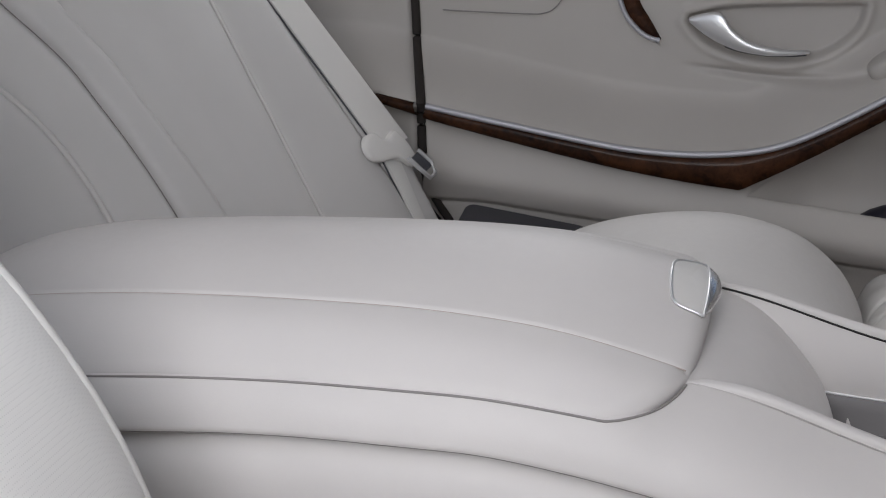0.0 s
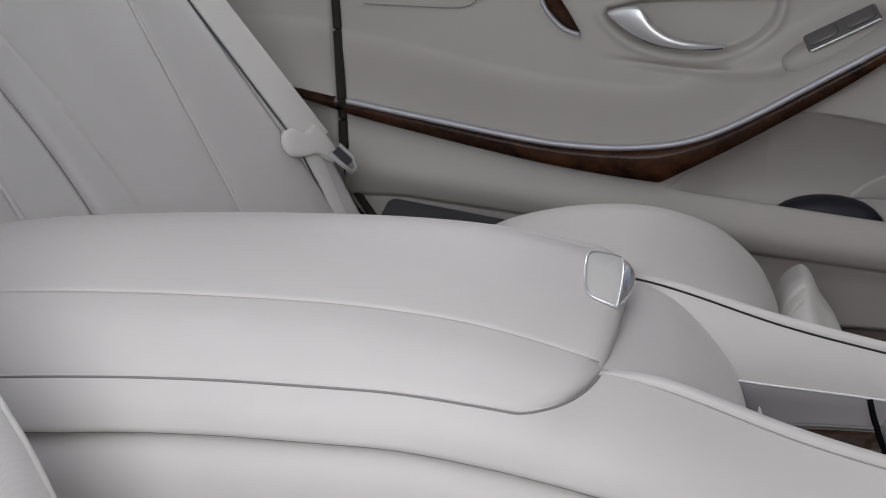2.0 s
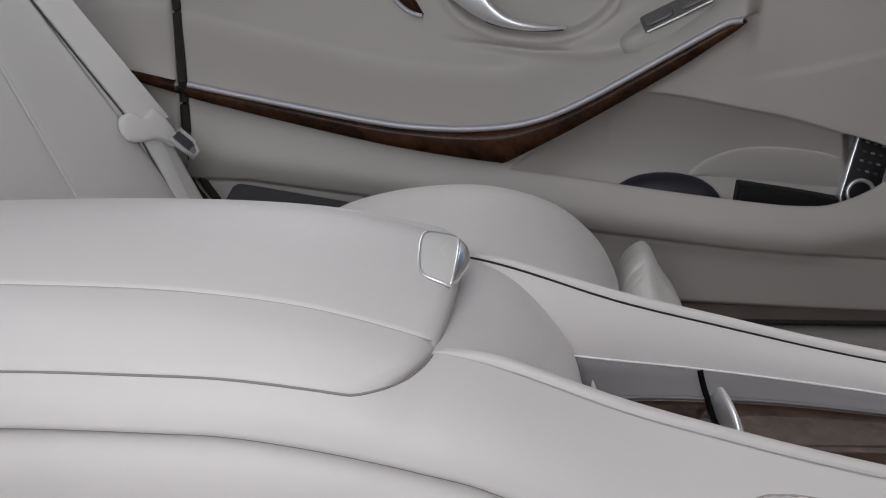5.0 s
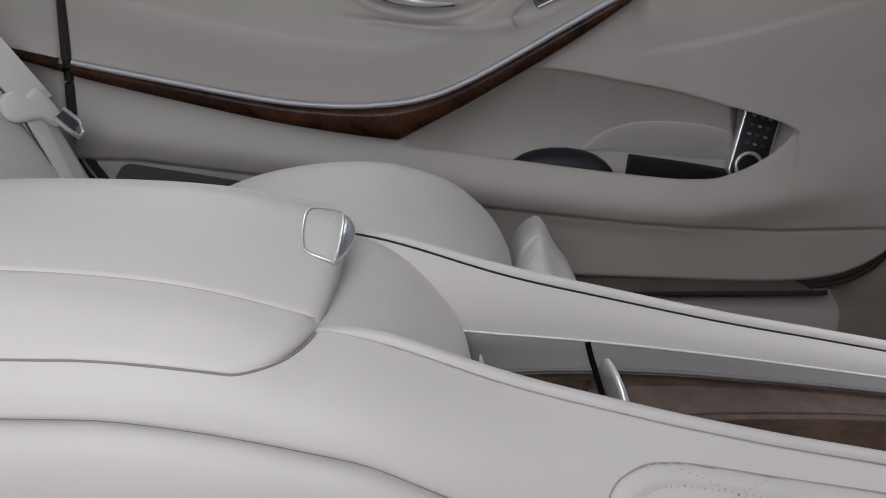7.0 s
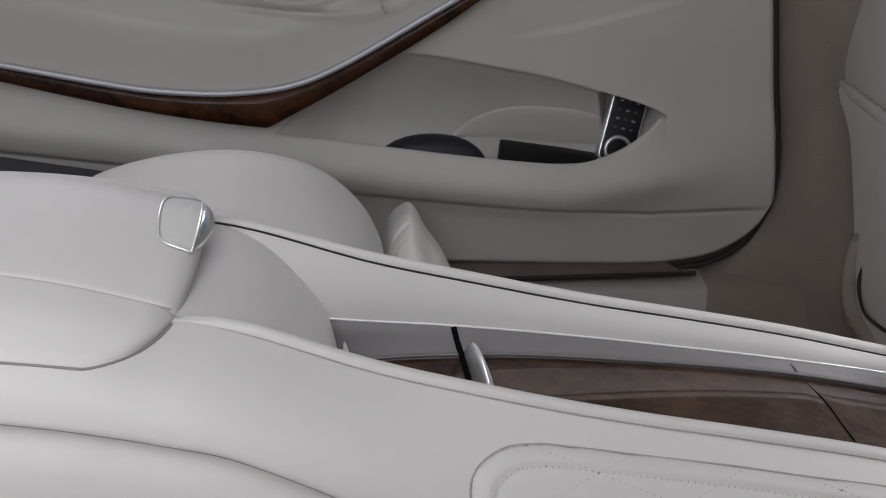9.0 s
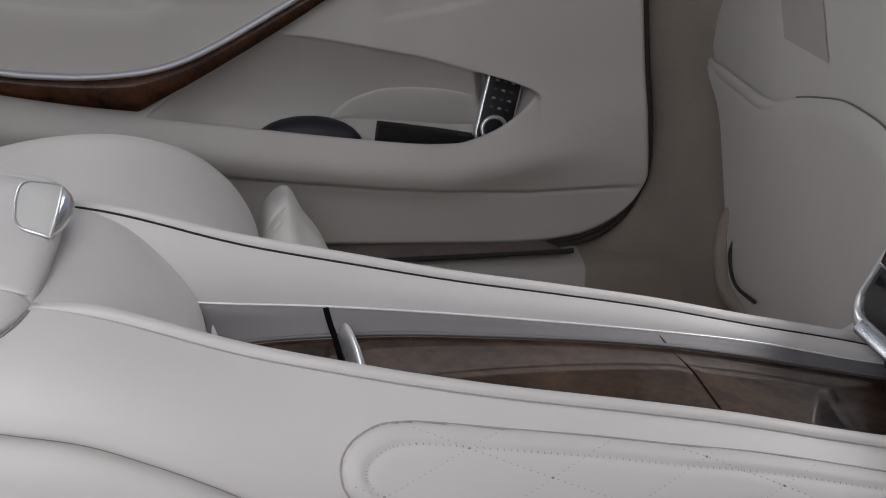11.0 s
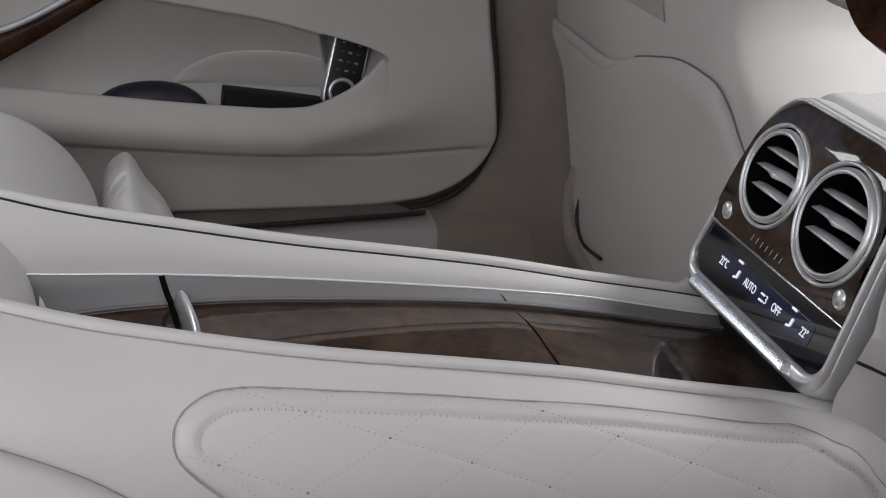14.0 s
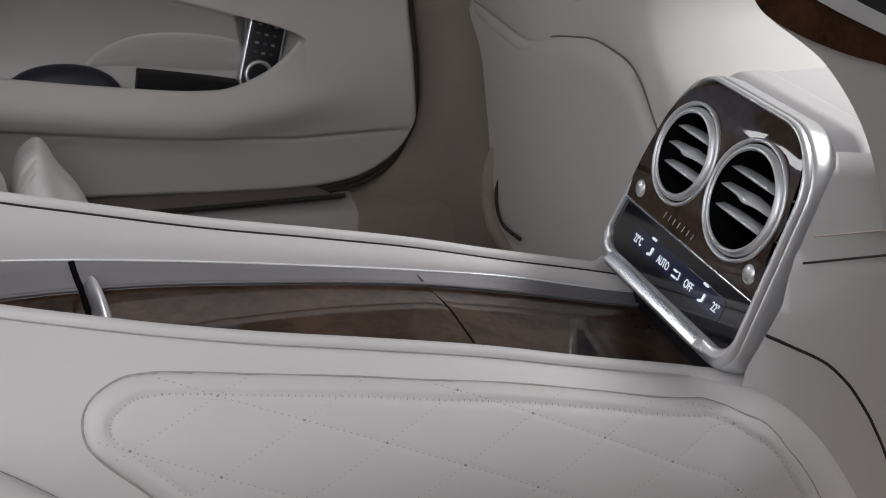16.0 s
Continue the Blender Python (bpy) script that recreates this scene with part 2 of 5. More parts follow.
def blob(size, m, power=3.0, nu=24, nv=14, bm=None):
    """A rounded box (superellipsoid) of that size at the pose m."""
    def s(v):
        return math.copysign(abs(v) ** (2 / power), v)
    rows = []
    for j in range(nv + 1):
        b = -math.pi / 2 + math.pi * j / nv
        rows.append([m @ Vector((size[0] / 2 * s(math.cos(b)) * s(math.cos(a)), size[1] / 2 * s(math.cos(b)) * s(math.sin(a)), size[2] / 2 * s(math.sin(b))))
                     for a in [2 * math.pi * k / nu for k in range(nu)]])
    bm = loft(rows, bm, True)
    bmesh.ops.remove_doubles(bm, verts=bm.verts[:], dist=1e-5)
    bmesh.ops.recalc_face_normals(bm, faces=bm.faces[:])
    return bm


def box(x0, x1, y0, y1, z0, z1, bm=None):
    bm = bm or bmesh.new()
    v = [bm.verts.new((x, y, z)) for x in (x0, x1) for y in (y0, y1) for z in (z0, z1)]
    for f in ((0, 1, 3, 2), (4, 6, 7, 5), (0, 4, 5, 1), (2, 3, 7, 6), (0, 2, 6, 4), (1, 5, 7, 3)):
        bm.faces.new([v[i] for i in f])
    return bm


def smooth01(t):
    t = min(1.0, max(0.0, t))
    return t * t * (3 - 2 * t)


def mirror(bm):
    """The same piece on the other side of the console's middle."""
    bmesh.ops.scale(bm, vec=(1, -1, 1), verts=bm.verts[:])
    bmesh.ops.reverse_faces(bm, faces=bm.faces[:])
    return bm


# ---- the cabin ----
def cabin():
    tagged(part("floor", box(-1.4, 1.9, -1.2, 0.9, -0.04, 0.0), CARPET, smooth=False), "beige carpeted cabin floor", "floor", kind="structure")
    # headliner round the glass roof
    bm = box(-1.4, 1.9, 0.05, 0.9, 1.25, 1.29)
    box(-1.4, 1.9, -1.2, -0.85, 1.25, 1.29, bm)
    box(-1.4, -1.1, -0.85, 0.05, 1.25, 1.29, bm)
    box(-0.05, 0.70, -0.85, 0.05, 1.25, 1.29, bm)
    box(-1.1, -0.05, -0.20, 0.05, 1.25, 1.29, bm)
    box(1.26, 1.9, -0.85, 0.05, 1.25, 1.29, bm)
    tagged(part("ceiling", bm, ROOF, smooth=False), "pale fabric headliner round a glass roof", "ceiling", kind="structure")
    bm = box(-1.4, 1.9, -1.08, -1.04, 0.0, 0.66)
    box(-1.4, 1.9, -1.08, -1.04, 1.22, 1.29, bm)
    box(-1.4, -1.15, -1.08, -1.04, 0.66, 1.22, bm)
    box(-0.45, 1.9, -1.08, -1.04, 0.66, 1.22, bm)
    tagged(part("wall_right", bm, HIDE_DOOR, smooth=False), "beige cabin side with a window opening", "wall", kind="structure")
    tagged(part("wall_rear", box(-1.44, -1.4, -1.24, 0.94, 1.2, 1.29, box(-1.44, -1.4, -1.24, 0.94, -0.04, 0.90)), HIDE_DOOR, smooth=False), "beige rear bulkhead of the cabin", "wall", kind="structure")
    bm = box(1.9, 1.94, -1.24, 0.94, -0.04, 0.72)
    box(1.9, 1.94, -1.24, 0.94, 1.2, 1.29, bm)
    tagged(part("wall_front", bm, BLACK, smooth=False), "dark dashboard wall under the windscreen", "wall", kind="structure")
    tagged(part("wall_left", box(-0.86, 0.12, 0.86, 0.90, 0.95, 1.29, box(-0.86, 0.12, 0.86, 0.90, 0.0, 0.69, box(0.12, 1.9, 0.86, 0.90, 0.0, 1.29, box(-1.4, -0.86, 0.86, 0.90, 0.0, 1.29)))), BLACK, smooth=False), "dark body side and tinted glass behind the door", "wall", kind="structure")


cabin()


# ---- centre console ----
Z_RAIL = curve([(-0.39, 0.4545), (-0.375, 0.4523), (-0.35, 0.4465), (-0.271, 0.422), (-0.193, 0.404), (-0.114, 0.387), (-0.036, 0.373), (0.043, 0.358), (0.121, 0.340), (0.2, 0.323), (0.26, 0.308)])
Z_SEAM = curve([(-1.0, 0.33), (-0.975, 0.385), (-0.955, 0.418), (-0.93, 0.444), (-0.90, 0.460), (-0.85, 0.473), (-0.77, 0.482), (-0.685, 0.486), (-0.605, 0.487), (-0.53, 0.485), (-0.46, 0.477), (-0.386, 0.458), (-0.37, 0.453)])
Z_LOW = curve([(-1.0, 0.30), (-0.975, 0.36), (-0.95, 0.40), (-0.90, 0.432), (-0.758, 0.4480), (-0.66, 0.4550), (-0.587, 0.4570), (-0.517, 0.4570), (-0.45, 0.4517), (-0.42, 0.4478), (-0.38, 0.444)])
Z_GROOVE = curve([(-1.05, 0.398), (-0.95, 0.406), (-0.732, 0.4185), (-0.661, 0.4245), (-0.587, 0.427), (-0.516, 0.427), (-0.449, 0.4205), (-0.391, 0.4093), (-0.353, 0.400), (-0.322, 0.3868), (-0.289, 0.3705), (-0.259, 0.353), (-0.228, 0.329), (-0.20, 0.303), (-0.15, 0.255), (-0.10, 0.20), (-0.05, 0.13), (0.0, 0.0)])
Z_STRIP = curve([(-0.40, 0.392), (-0.30, 0.379), (-0.211, 0.372), (-0.127, 0.363), (-0.042, 0.352), (0.043, 0.340), (0.121, 0.327), (0.218, 0.305), (0.3, 0.29)])
Z_WOOD = curve([(-0.40, 0.342), (-0.302, 0.348), (-0.253, 0.353), (-0.187, 0.354), (-0.086, 0.348), (0.043, 0.3340), (0.119, 0.3200), (0.2, 0.3025), (0.3, 0.283)])
Y_TOP = curve([(-1.05, 0.129), (-0.47, 0.129), (-0.437, 0.1288), (-0.424, 0.1275), (-0.413, 0.122), (-0.4045, 0.114), (-0.3965, 0.103), (-0.390, 0.091), (-0.384, 0.0838), (0.20, 0.0838), (0.214, 0.094), (0.228, 0.109), (0.245, 0.1165), (0.27, 0.120), (0.4, 0.124)])
Z_TOP = curve([(-1.05, 0.405), (-0.95, 0.41), (-0.90, 0.432), (-0.758, 0.4475), (-0.66, 0.4545), (-0.587, 0.4565), (-0.517, 0.4565), (-0.45, 0.4512), (-0.42, 0.4480), (-0.40, 0.4488), (-0.386, 0.4515), (-0.37, 0.4490), (-0.35, 0.4438), (-0.271, 0.419), (-0.193, 0.401), (-0.114, 0.384), (-0.036, 0.370), (0.043, 0.355), (0.121, 0.337), (0.2, 0.320), (0.222, 0.3195), (0.242, 0.317), (0.272, 0.295), (0.303, 0.264), (0.331, 0.228), (0.348, 0.203), (0.37, 0.15), (0.385, 0.05)])


def skin(x, dz):
    """Half width of the console's side dz below its upper edge."""
    top = Y_TOP(x)
    u = min(1.0, max(0.0, dz / 0.11))
    return top + (0.15 - top) * (1 - (1 - u) ** (7.0 - 3.5 * min(1.0, max(0.0, (x + 0.385) / 0.165))))


def rest(x, y):
    """Height of the console's side where it is y wide."""
    top = Y_TOP(x)
    part_way = min(0.98, max(0.0, (y - top) / (0.15 - top)))
    return Z_TOP(x) - 0.11 * (1 - (1 - part_way) ** (1 / (7.0 - 3.5 * min(1.0, max(0.0, (x + 0.385) / 0.165)))))


console = thing("center_console", "silk-white leather rear centre console with walnut tray and armrest", "centre console", (-0.3, 0, 0))


def worn(x):
    """How far the passenger-side rail has settled below the other one."""
    return 0.0030 * smooth01((x + 0.36) / 0.20) * (1 - smooth01((x - 0.20) / 0.06))


def side_skin(sunk=0.0):
    rows = []
    for x in steps(-1.0, 0.385, 170):
        zt, zb = Z_TOP(x), min(max(Z_GROOVE(x), 0.0), Z_TOP(x) - 0.01)
        low = sunk * worn(x)
        top = skin(x, low)
        inn = min(0.018, top - 0.0785)
        row = [(x, -top + inn, zt - low - 0.010), (x, -top + min(inn, 0.004), zt - low - 0.0015)]
        for k in range(25):
            dz = low + (zt - zb - low) * (k / 24) ** 1.5
            row.append((x, -skin(x, dz), zt - dz))
        for a in (30, 60, 90):
            row.append((x, -skin(x, zt - zb) + 0.004 * (1 - math.cos(radians(a))), zb - 0.004 * math.sin(radians(a))))
        row.append((x, -skin(x, zt - zb) + 0.014, zb - 0.004))
        rows.append(row)
    return loft(rows)


part("side_panel", side_skin(1.0), HIDE, console)
part("side_panel", mirror(side_skin()), HIDE, console)


def under_panel():
    """The lower flank, set back under the groove."""
    rows = []
    for x in steps(-1.0, -0.02, 90):
        zt = Z_GROOVE(x) - 0.001
        row = []
        for k in range(20):
            u = k / 19
            dz = (zt - 0.0) * u ** 1.6
            row.append((x, -(0.120 + 0.032 * (1 - math.exp(-dz / 0.013))), zt + 0.003 - dz))
        rows.append(row)
    return loft(rows)


part("lower_panel", under_panel(), HIDE, console)
part("lower_panel", mirror(under_panel()), HIDE, console)


def front_edge(y):
    """Where the armrest lid ends, towards the car's front."""
    a = abs(y)
    return -0.3785 - 0.0075 * (a / 0.08) ** 2 - (0.036 * (1 - math.sqrt(max(0.0, 1 - ((a - 0.08) / 0.0515) ** 2))) if a > 0.08 else 0)


CROWN = curve([(-0.75, 0.0), (-0.65, 0.0012), (-0.55, 0.0028), (-0.50, 0.0040), (-0.45, 0.0056), (-0.40, 0.0068), (-0.36, 0.0068)])


def lid_height(x, y):
    """The lid's upper face; it stands a little higher on the door's side."""
    return lid_form(x, y) + CROWN(x) * smooth01((y + 0.035) / 0.075) * (1 - max(0.0, (y - 0.06) / 0.07) ** 2)


def lid_form(x, y):
    a = abs(y)
    zs, zl = Z_SEAM(x), Z_LOW(x)
    if a <= 0.08:
        z = zs + 0.015 * (1 - (a / 0.08) ** 2)
    else:
        u = (a - 0.08) / 0.05
        z = zs + (zl - zs) * (0.75 * u + 0.25 * u * u) + 0.004 * math.sin(math.pi * u)
    z -= 0.0014 * math.exp(-((a - 0.08) / 0.0012) ** 2)
    return z


def lid():
    ys = [0.1313, 0.1310] + steps(0.130, 0.0835, 12) + [0.0822, 0.0812, 0.080, 0.0788, 0.0778] + steps(0.0765, 0.0, 14)
    ys = [-y for y in ys] + ys[-2::-1]
    rows = []
    n = 90
    for k in range(n):
        u = k / (n - 1)
        row = []
        for y in ys:
            x = -0.985 + (front_edge(y) + 0.985) * (1 - (1 - u) ** 1.25)
            end = max(0.0, 1 - (front_edge(y) - x) / 0.010)
            z = lid_height(x, y) - 0.004 * end ** 2.5
            if abs(y) > 0.1305:
                z -= 0.0035 if abs(y) > 0.1311 else 0.0018
            row.append((x, y, z))
        rows.append(row)
    # turn the rim down all the way round
    rows.append([(x + 0.001, y, z - 0.006) for x, y, z in rows[-1]])
    rows.append([(x - 0.012, y * 0.96, z - 0.008) for x, y, z in rows[-1]])
    rows = [[(r[0][0], r[0][1] + 0.010, r[0][2] - 0.004), (r[0][0], r[0][1] + 0.0003, r[0][2] - 0.0004)] + r + [(r[-1][0], r[-1][1] - 0.0003, r[-1][2] - 0.0004), (r[-1][0], r[-1][1] - 0.010, r[-1][2] - 0.004)] for r in rows]
    return loft(rows)


armrest = part("armrest_lid", lid(), HIDE, console, "padded white leather armrest lid with piped seams")
for sign in (-1, 1):
    line = [(x, sign * 0.08, lid_height(x, sign * 0.08) + 0.0002) for x in steps(-0.97, -0.3870, 60)]
    part("seam", tube(line, 0.0005, seg=5), THREAD, console, "thin brownish seam thread")
    # a grey tube laid in the lid's gap carries its shade as colour
    rim = [(x, sign * 0.1325, Z_LOW(x) - 0.0030) for x in steps(-0.95, -0.442, 24)]
    for a in steps(84, 7, 24):
        y = 0.08 + 0.0515 * math.sin(radians(a))
        x = front_edge(y) + 0.0013
        rim.append((x, sign * (y + 0.0010), rest(x, y + 0.0010) + 0.0004))
    rim = [tuple(p) for p in spline(rim, 240)]
    for _ in range(14):
        rim = rim[:1] + [tuple((a[i] + 2 * b[i] + c[i]) / 4 for i in range(3)) for a, b, c in zip(rim, rim[1:], rim[2:])] + rim[-1:]
    part("shadow_gap", tube(rim, 0.0008, seg=6), LINE, console, "grey line for the shade in the armrest lid's gap")
    # a second grey tube darkens the groove like the panel's overhang shadow
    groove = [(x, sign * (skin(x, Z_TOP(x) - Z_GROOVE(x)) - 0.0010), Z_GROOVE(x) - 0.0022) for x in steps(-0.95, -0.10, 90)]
    part("shadow_gap", tube(groove, 0.0006, seg=6), LINE, console, "grey line for the overhang shade under the side panel")


def roll():
    prof = spline([(-0.40, 0, 0.452), (-0.375, 0, 0.452), (-0.340, 0, 0.436), (-0.310, 0, 0.405), (-0.294, 0, 0.376), (-0.290, 0, 0.340)], 26)
    return loft([[(p.x - 0.006 * (y / 0.074) ** 2, y, p.z) for p in prof] for y in steps(-0.0795, 0.0795, 13)])


part("front_bolster", roll(), HIDE, console, "rounded white leather bolster below the armrest")
for sign in (-1, 1):
    rows = []
    for x in steps(-0.400, 0.250, 90):
        low = worn(x) if sign < 0 else 0.0
        inner = 0.0750 + min(skin(x, low), 0.0900) - 0.0838
        wide = (skin(x, low) - inner) / 0.0088
        rise = smooth01((x + 0.392) / 0.05)
        z = Z_RAIL(x) + 0.0010 - low - 0.0035 * (1 - rise)
        full = 0.7 * rise if sign < 0 else 1.0 + 0.75 * smooth01((x + 0.36) / 0.12)
        rows.append([(x, sign * (inner + (y - 0.0750) * wide), z + (dz * full if dz > 0 else dz)) for y, dz in ((0.0750, -0.008), (0.0750, -0.001), (0.0754, 0.0008), (0.0764, 0.0019), (0.0785, 0.0026), (0.0808, 0.0022), (0.0828, 0.0006), (0.0838, -0.0016), (0.0838, -0.006))])
    part("rail_lip", loft(rows), HIDE, console, "flat padded leather rail lip")
    # thin grey tube that paints the soft shade where lip and side meet
    part("crease", tube([(x, sign * (skin(x, worn(x) if sign < 0 else 0.0) + 0.0004), Z_RAIL(x) - 0.0024 - (worn(x) if sign < 0 else 0.0)) for x in steps(-0.380, 0.20, 60)], 0.0004, seg=5), FAINT, console, "faint grey line for the shade in the rail's crease")
    shadow = [(x, sign * 0.0746, Z_RAIL(x) - 0.0012 - (0.004 if sign < 0 else 0.0)) for x in steps(-0.384 if sign > 0 else -0.30, 0.258, 70)]
    part("rail_groove", tube(shadow, 0.0008, seg=6), RUBBER, console, "black gap line beside the rail")

    rows = []
    for x in steps(-0.40, 0.262, 70):
        zr, zs = Z_RAIL(x) - 0.0010 - (0.004 if sign < 0 else 0.0), Z_STRIP(x)
        rows.append([(x, sign * (0.0745 - 0.0065 * u - 0.002 * math.sin(math.pi * u)), zr + (zs - zr) * u) for u in steps(0, 1, 8)])
    part("inner_wall", loft(rows), HIDE, console)
    rows = []
    for x in steps(-0.40, 0.262, 70):
        zs, zw = Z_STRIP(x) + 0.0005, Z_WOOD(x) - 0.002
        rows.append([(x, sign * y, zs + (zw - zs) * u) for y, u in ((0.0680, 0), (0.0668, 0.04), (0.0640, 0.35), (0.0605, 0.7), (0.0560, 1.0))])
    part("tray_trim", loft(rows), STEEL, console, "satin dark metal trim strip")
    part("trim_edge", tube([(x, sign * 0.0676, Z_STRIP(x) + 0.0006) for x in steps(-0.31, 0.258, 60)], 0.0008, seg=6), BRIGHT, console, "bright silver edge line")
    part("wood_edge", tube([(x, sign * 0.0565, Z_WOOD(x) + 0.0006) for x in steps(-0.30, 0.258, 60)], 0.0016, seg=6), STEEL, console, "dark metal edge line")


def tray(x0, x1):
    """One walnut cover; the front joints bow a little across the tray."""
    rows = []
    for x in steps(x0, x1, 40):
        end = min(x - x0, x1 - x)
        drop = 0.0002 * max(0, 1 - end / 0.001) ** 2
        row = []
        for y in steps(-0.058, 0.058, 17):
            xx = x - (0.0085 * max(0.0, (y - 0.01) / 0.048) ** 2 if 0.04 < x < 0.07 else 0.0)
            row.append((xx, y, Z_WOOD(xx) - 0.002 - 0.0012 * (1 - (y / 0.058) ** 2) - drop))
        rows.append(row)
    rows = [[(p[0], p[1], p[2] - 0.008) for p in rows[0]]] + rows + [[(p[0], p[1], p[2] - 0.008) for p in rows[-1]]]
    return loft(rows)


part("wood_tray", tray(-0.33, -0.2040), WOOD, console, "glossy burl walnut cover")
part("wood_tray", tray(-0.2000, 0.0575), WOOD, console, "glossy burl walnut cover")
part("wood_tray", tray(0.0579, 0.262), WOOD, console, "glossy burl walnut cover")
part("tray_gap", tube(spline([(-0.2100, 0.0676, 0.3715), (-0.2085, 0.0642, 0.3655), (-0.2068, 0.0604, 0.3600), (-0.2050, 0.0562, 0.3556), (-0.2038, 0.0510, 0.3525), (-0.2025, 0.03, 0.3500), (-0.2010, 0.0, 0.3490), (-0.2000, -0.05, 0.352)], 40), 0.0023, seg=8), VOID, console, "black joint between the covers")


part("tray_gap", tube([(0.0578 - 0.0085 * max(0.0, (y - 0.01) / 0.048) ** 2, y, Z_WOOD(0.055) - 0.0020 - 0.0012 * (1 - (y / 0.058) ** 2)) for y in steps(-0.056, 0.057, 24)], 0.0004, seg=6), VOID, console, "thin dark joint between the covers")
part("tray_gap", tube([(0.0492 - 0.0075 * u, 0.0560 + 0.0118 * u ** 0.7, Z_WOOD(0.048) + (Z_STRIP(0.043) - Z_WOOD(0.048)) * u) for u in steps(0, 1, 10)], 0.0005, seg=6), RUBBER, console, "thin dark joint in the trim")


def pull():
    """Chrome fin across the tray: a blade that stands up and bows towards the front."""
    rows = []
    for p in spline([(-0.2000, 0.056, 0.354), (-0.1990, 0.050, 0.366), (-0.1970, 0.038, 0.373), (-0.1945, 0.012, 0.376), (-0.1925, -0.015, 0.376), (-0.1915, -0.040, 0.372), (-0.191, -0.056, 0.356)], 30):
        zb = Z_WOOD(p.x) - 0.010
        t = 0.0032
        rows.append([(p.x - t, p.y, zb), (p.x - t, p.y, p.z - 0.004), (p.x - 0.6 * t, p.y, p.z - 0.0008), (p.x, p.y, p.z), (p.x + 0.5 * t, p.y, p.z - 0.002), (p.x + t, p.y, p.z - 0.006), (p.x + 1.3 * t, p.y, zb)])
    return loft(rows, cap=False)


part("pull_bar", pull(), SATIN, console, "curved satin chrome pull bar")
part("tab", blob((0.007, 0.003, 0.05), pose(-0.2850, 0.0, 0.370, 0, -8, 0), 1.5), HIDE, console, "small pale tab standing in the tray")


def latch_edge(y):
    return front_edge(y) - 0.0015


def latch_outline(r):
    """The key's outline: rounded towards the seat, straight along the lid's front edge."""
    left = spline([(-0.3855, 0.0650, 0), (-0.3900, 0.0600, 0), (-0.3945, 0.0545, 0), (-0.3995, 0.0490, 0), (-0.4035, 0.0410, 0), (-0.4052, 0.0290, 0), (-0.4050, 0.0140, 0), (-0.4040, 0.0000, 0), (-0.4025, -0.0130, 0), (-0.4008, -0.0200, 0), (-0.3970, -0.0245, 0), (-0.3900, -0.0262, 0), (-0.3815, -0.0268, 0)], 60)
    pts = [(p.x, p.y) for p in left] + [(latch_edge(y), y) for y in steps(-0.0255, 0.0640, 30)]
    return [(-0.392 + (x + 0.392) * r, 0.018 + (y - 0.018) * r) for x, y in pts]


def latch_z(x, y):
    return lid_height(x, y) - 0.0012 * max(0.0, 1 - (front_edge(y) - x) / 0.010) ** 2


part("latch", loft([[(x, y, latch_z(x, y) + 0.0014) for x, y in latch_outline(k)] for k in (1.0, 0.7, 0.4, 0.02)], closed=True), HIDE_WHITE, console, "leather-covered latch key")
part("latch_frame", tube([(x, y, latch_z(x, y) + 0.0015) for x, y in latch_outline(1.0)], 0.0010, seg=8, ring=True), SATIN, console, "thin chrome latch frame")


def latch_tip():
    """A chrome nose along the lid's front edge, fullest in the middle."""
    rows = []
    for u in steps(0.0, 1.0, 37):
        y = 0.0640 - 0.0905 * u
        full = max(0.03, math.sin(math.pi * u ** 0.75)) ** 0.8
        x, z = latch_edge(y), latch_z(latch_edge(y), y) + 0.0016
        rows.append([(x + 0.0080 * full * a - 0.003 * (1 - full) * c, y, z - 0.0125 * full * c - 0.002 * c) for a, c in ((0.0, 0.0), (0.30, 0.02), (0.58, 0.09), (0.80, 0.20), (0.94, 0.34), (1.0, 0.50), (0.96, 0.66), (0.82, 0.82), (0.55, 0.94), (0.2, 1.0), (-0.4, 1.0))])
    return loft(rows, cap=True)


part("latch_tip", latch_tip(), ROCKER, console, "rounded chrome latch tip")


def inside(px, pz, poly):
    """Signed distance of grid points to a closed outline, negative inside."""
    d = np.full(px.shape, 1e9)
    odd = np.zeros(px.shape, bool)
    for (ax, az), (bx, bz) in zip(poly, poly[1:] + poly[:1]):
        ex, ez = bx - ax, bz - az
        t = np.clip(((px - ax) * ex + (pz - az) * ez) / (ex * ex + ez * ez + 1e-12), 0, 1)
        d = np.minimum(d, np.hypot(px - ax - t * ex, pz - az - t * ez))
        odd ^= ((az > pz) != (bz > pz)) & (px < (bx - ax) * (pz - az) / (bz - az + 1e-12) + ax)
    return np.where(odd, -d, d)


def ease(t):
    t = np.clip(t, 0, 1)
    return t * t * (3 - 2 * t)


def line2(points, n=60):
    return [(p.x, p.y) for p in spline([(a, b, 0) for a, b in points], n)]


# quilted pad on the console's flank, in metres forward and down the flank's face
PAD = line2([(-0.173, 0.032), (-0.191, 0.037), (-0.206, 0.048), (-0.213, 0.058), (-0.215, 0.068), (-0.213, 0.078), (-0.204, 0.088), (-0.188, 0.100), (-0.178, 0.108), (-0.13, 0.145), (-0.06, 0.19), (0.25, 0.20), (0.302, 0.14), (0.301, 0.092), (0.289, 0.070), (0.277, 0.054), (0.261, 0.038), (0.243, 0.027), (0.226, 0.0235), (0.197, 0.0245), (0.162, 0.025), (0.075, 0.025), (-0.001, 0.027), (-0.06, 0.027), (-0.13, 0.029), (-0.165, 0.031)], 260)


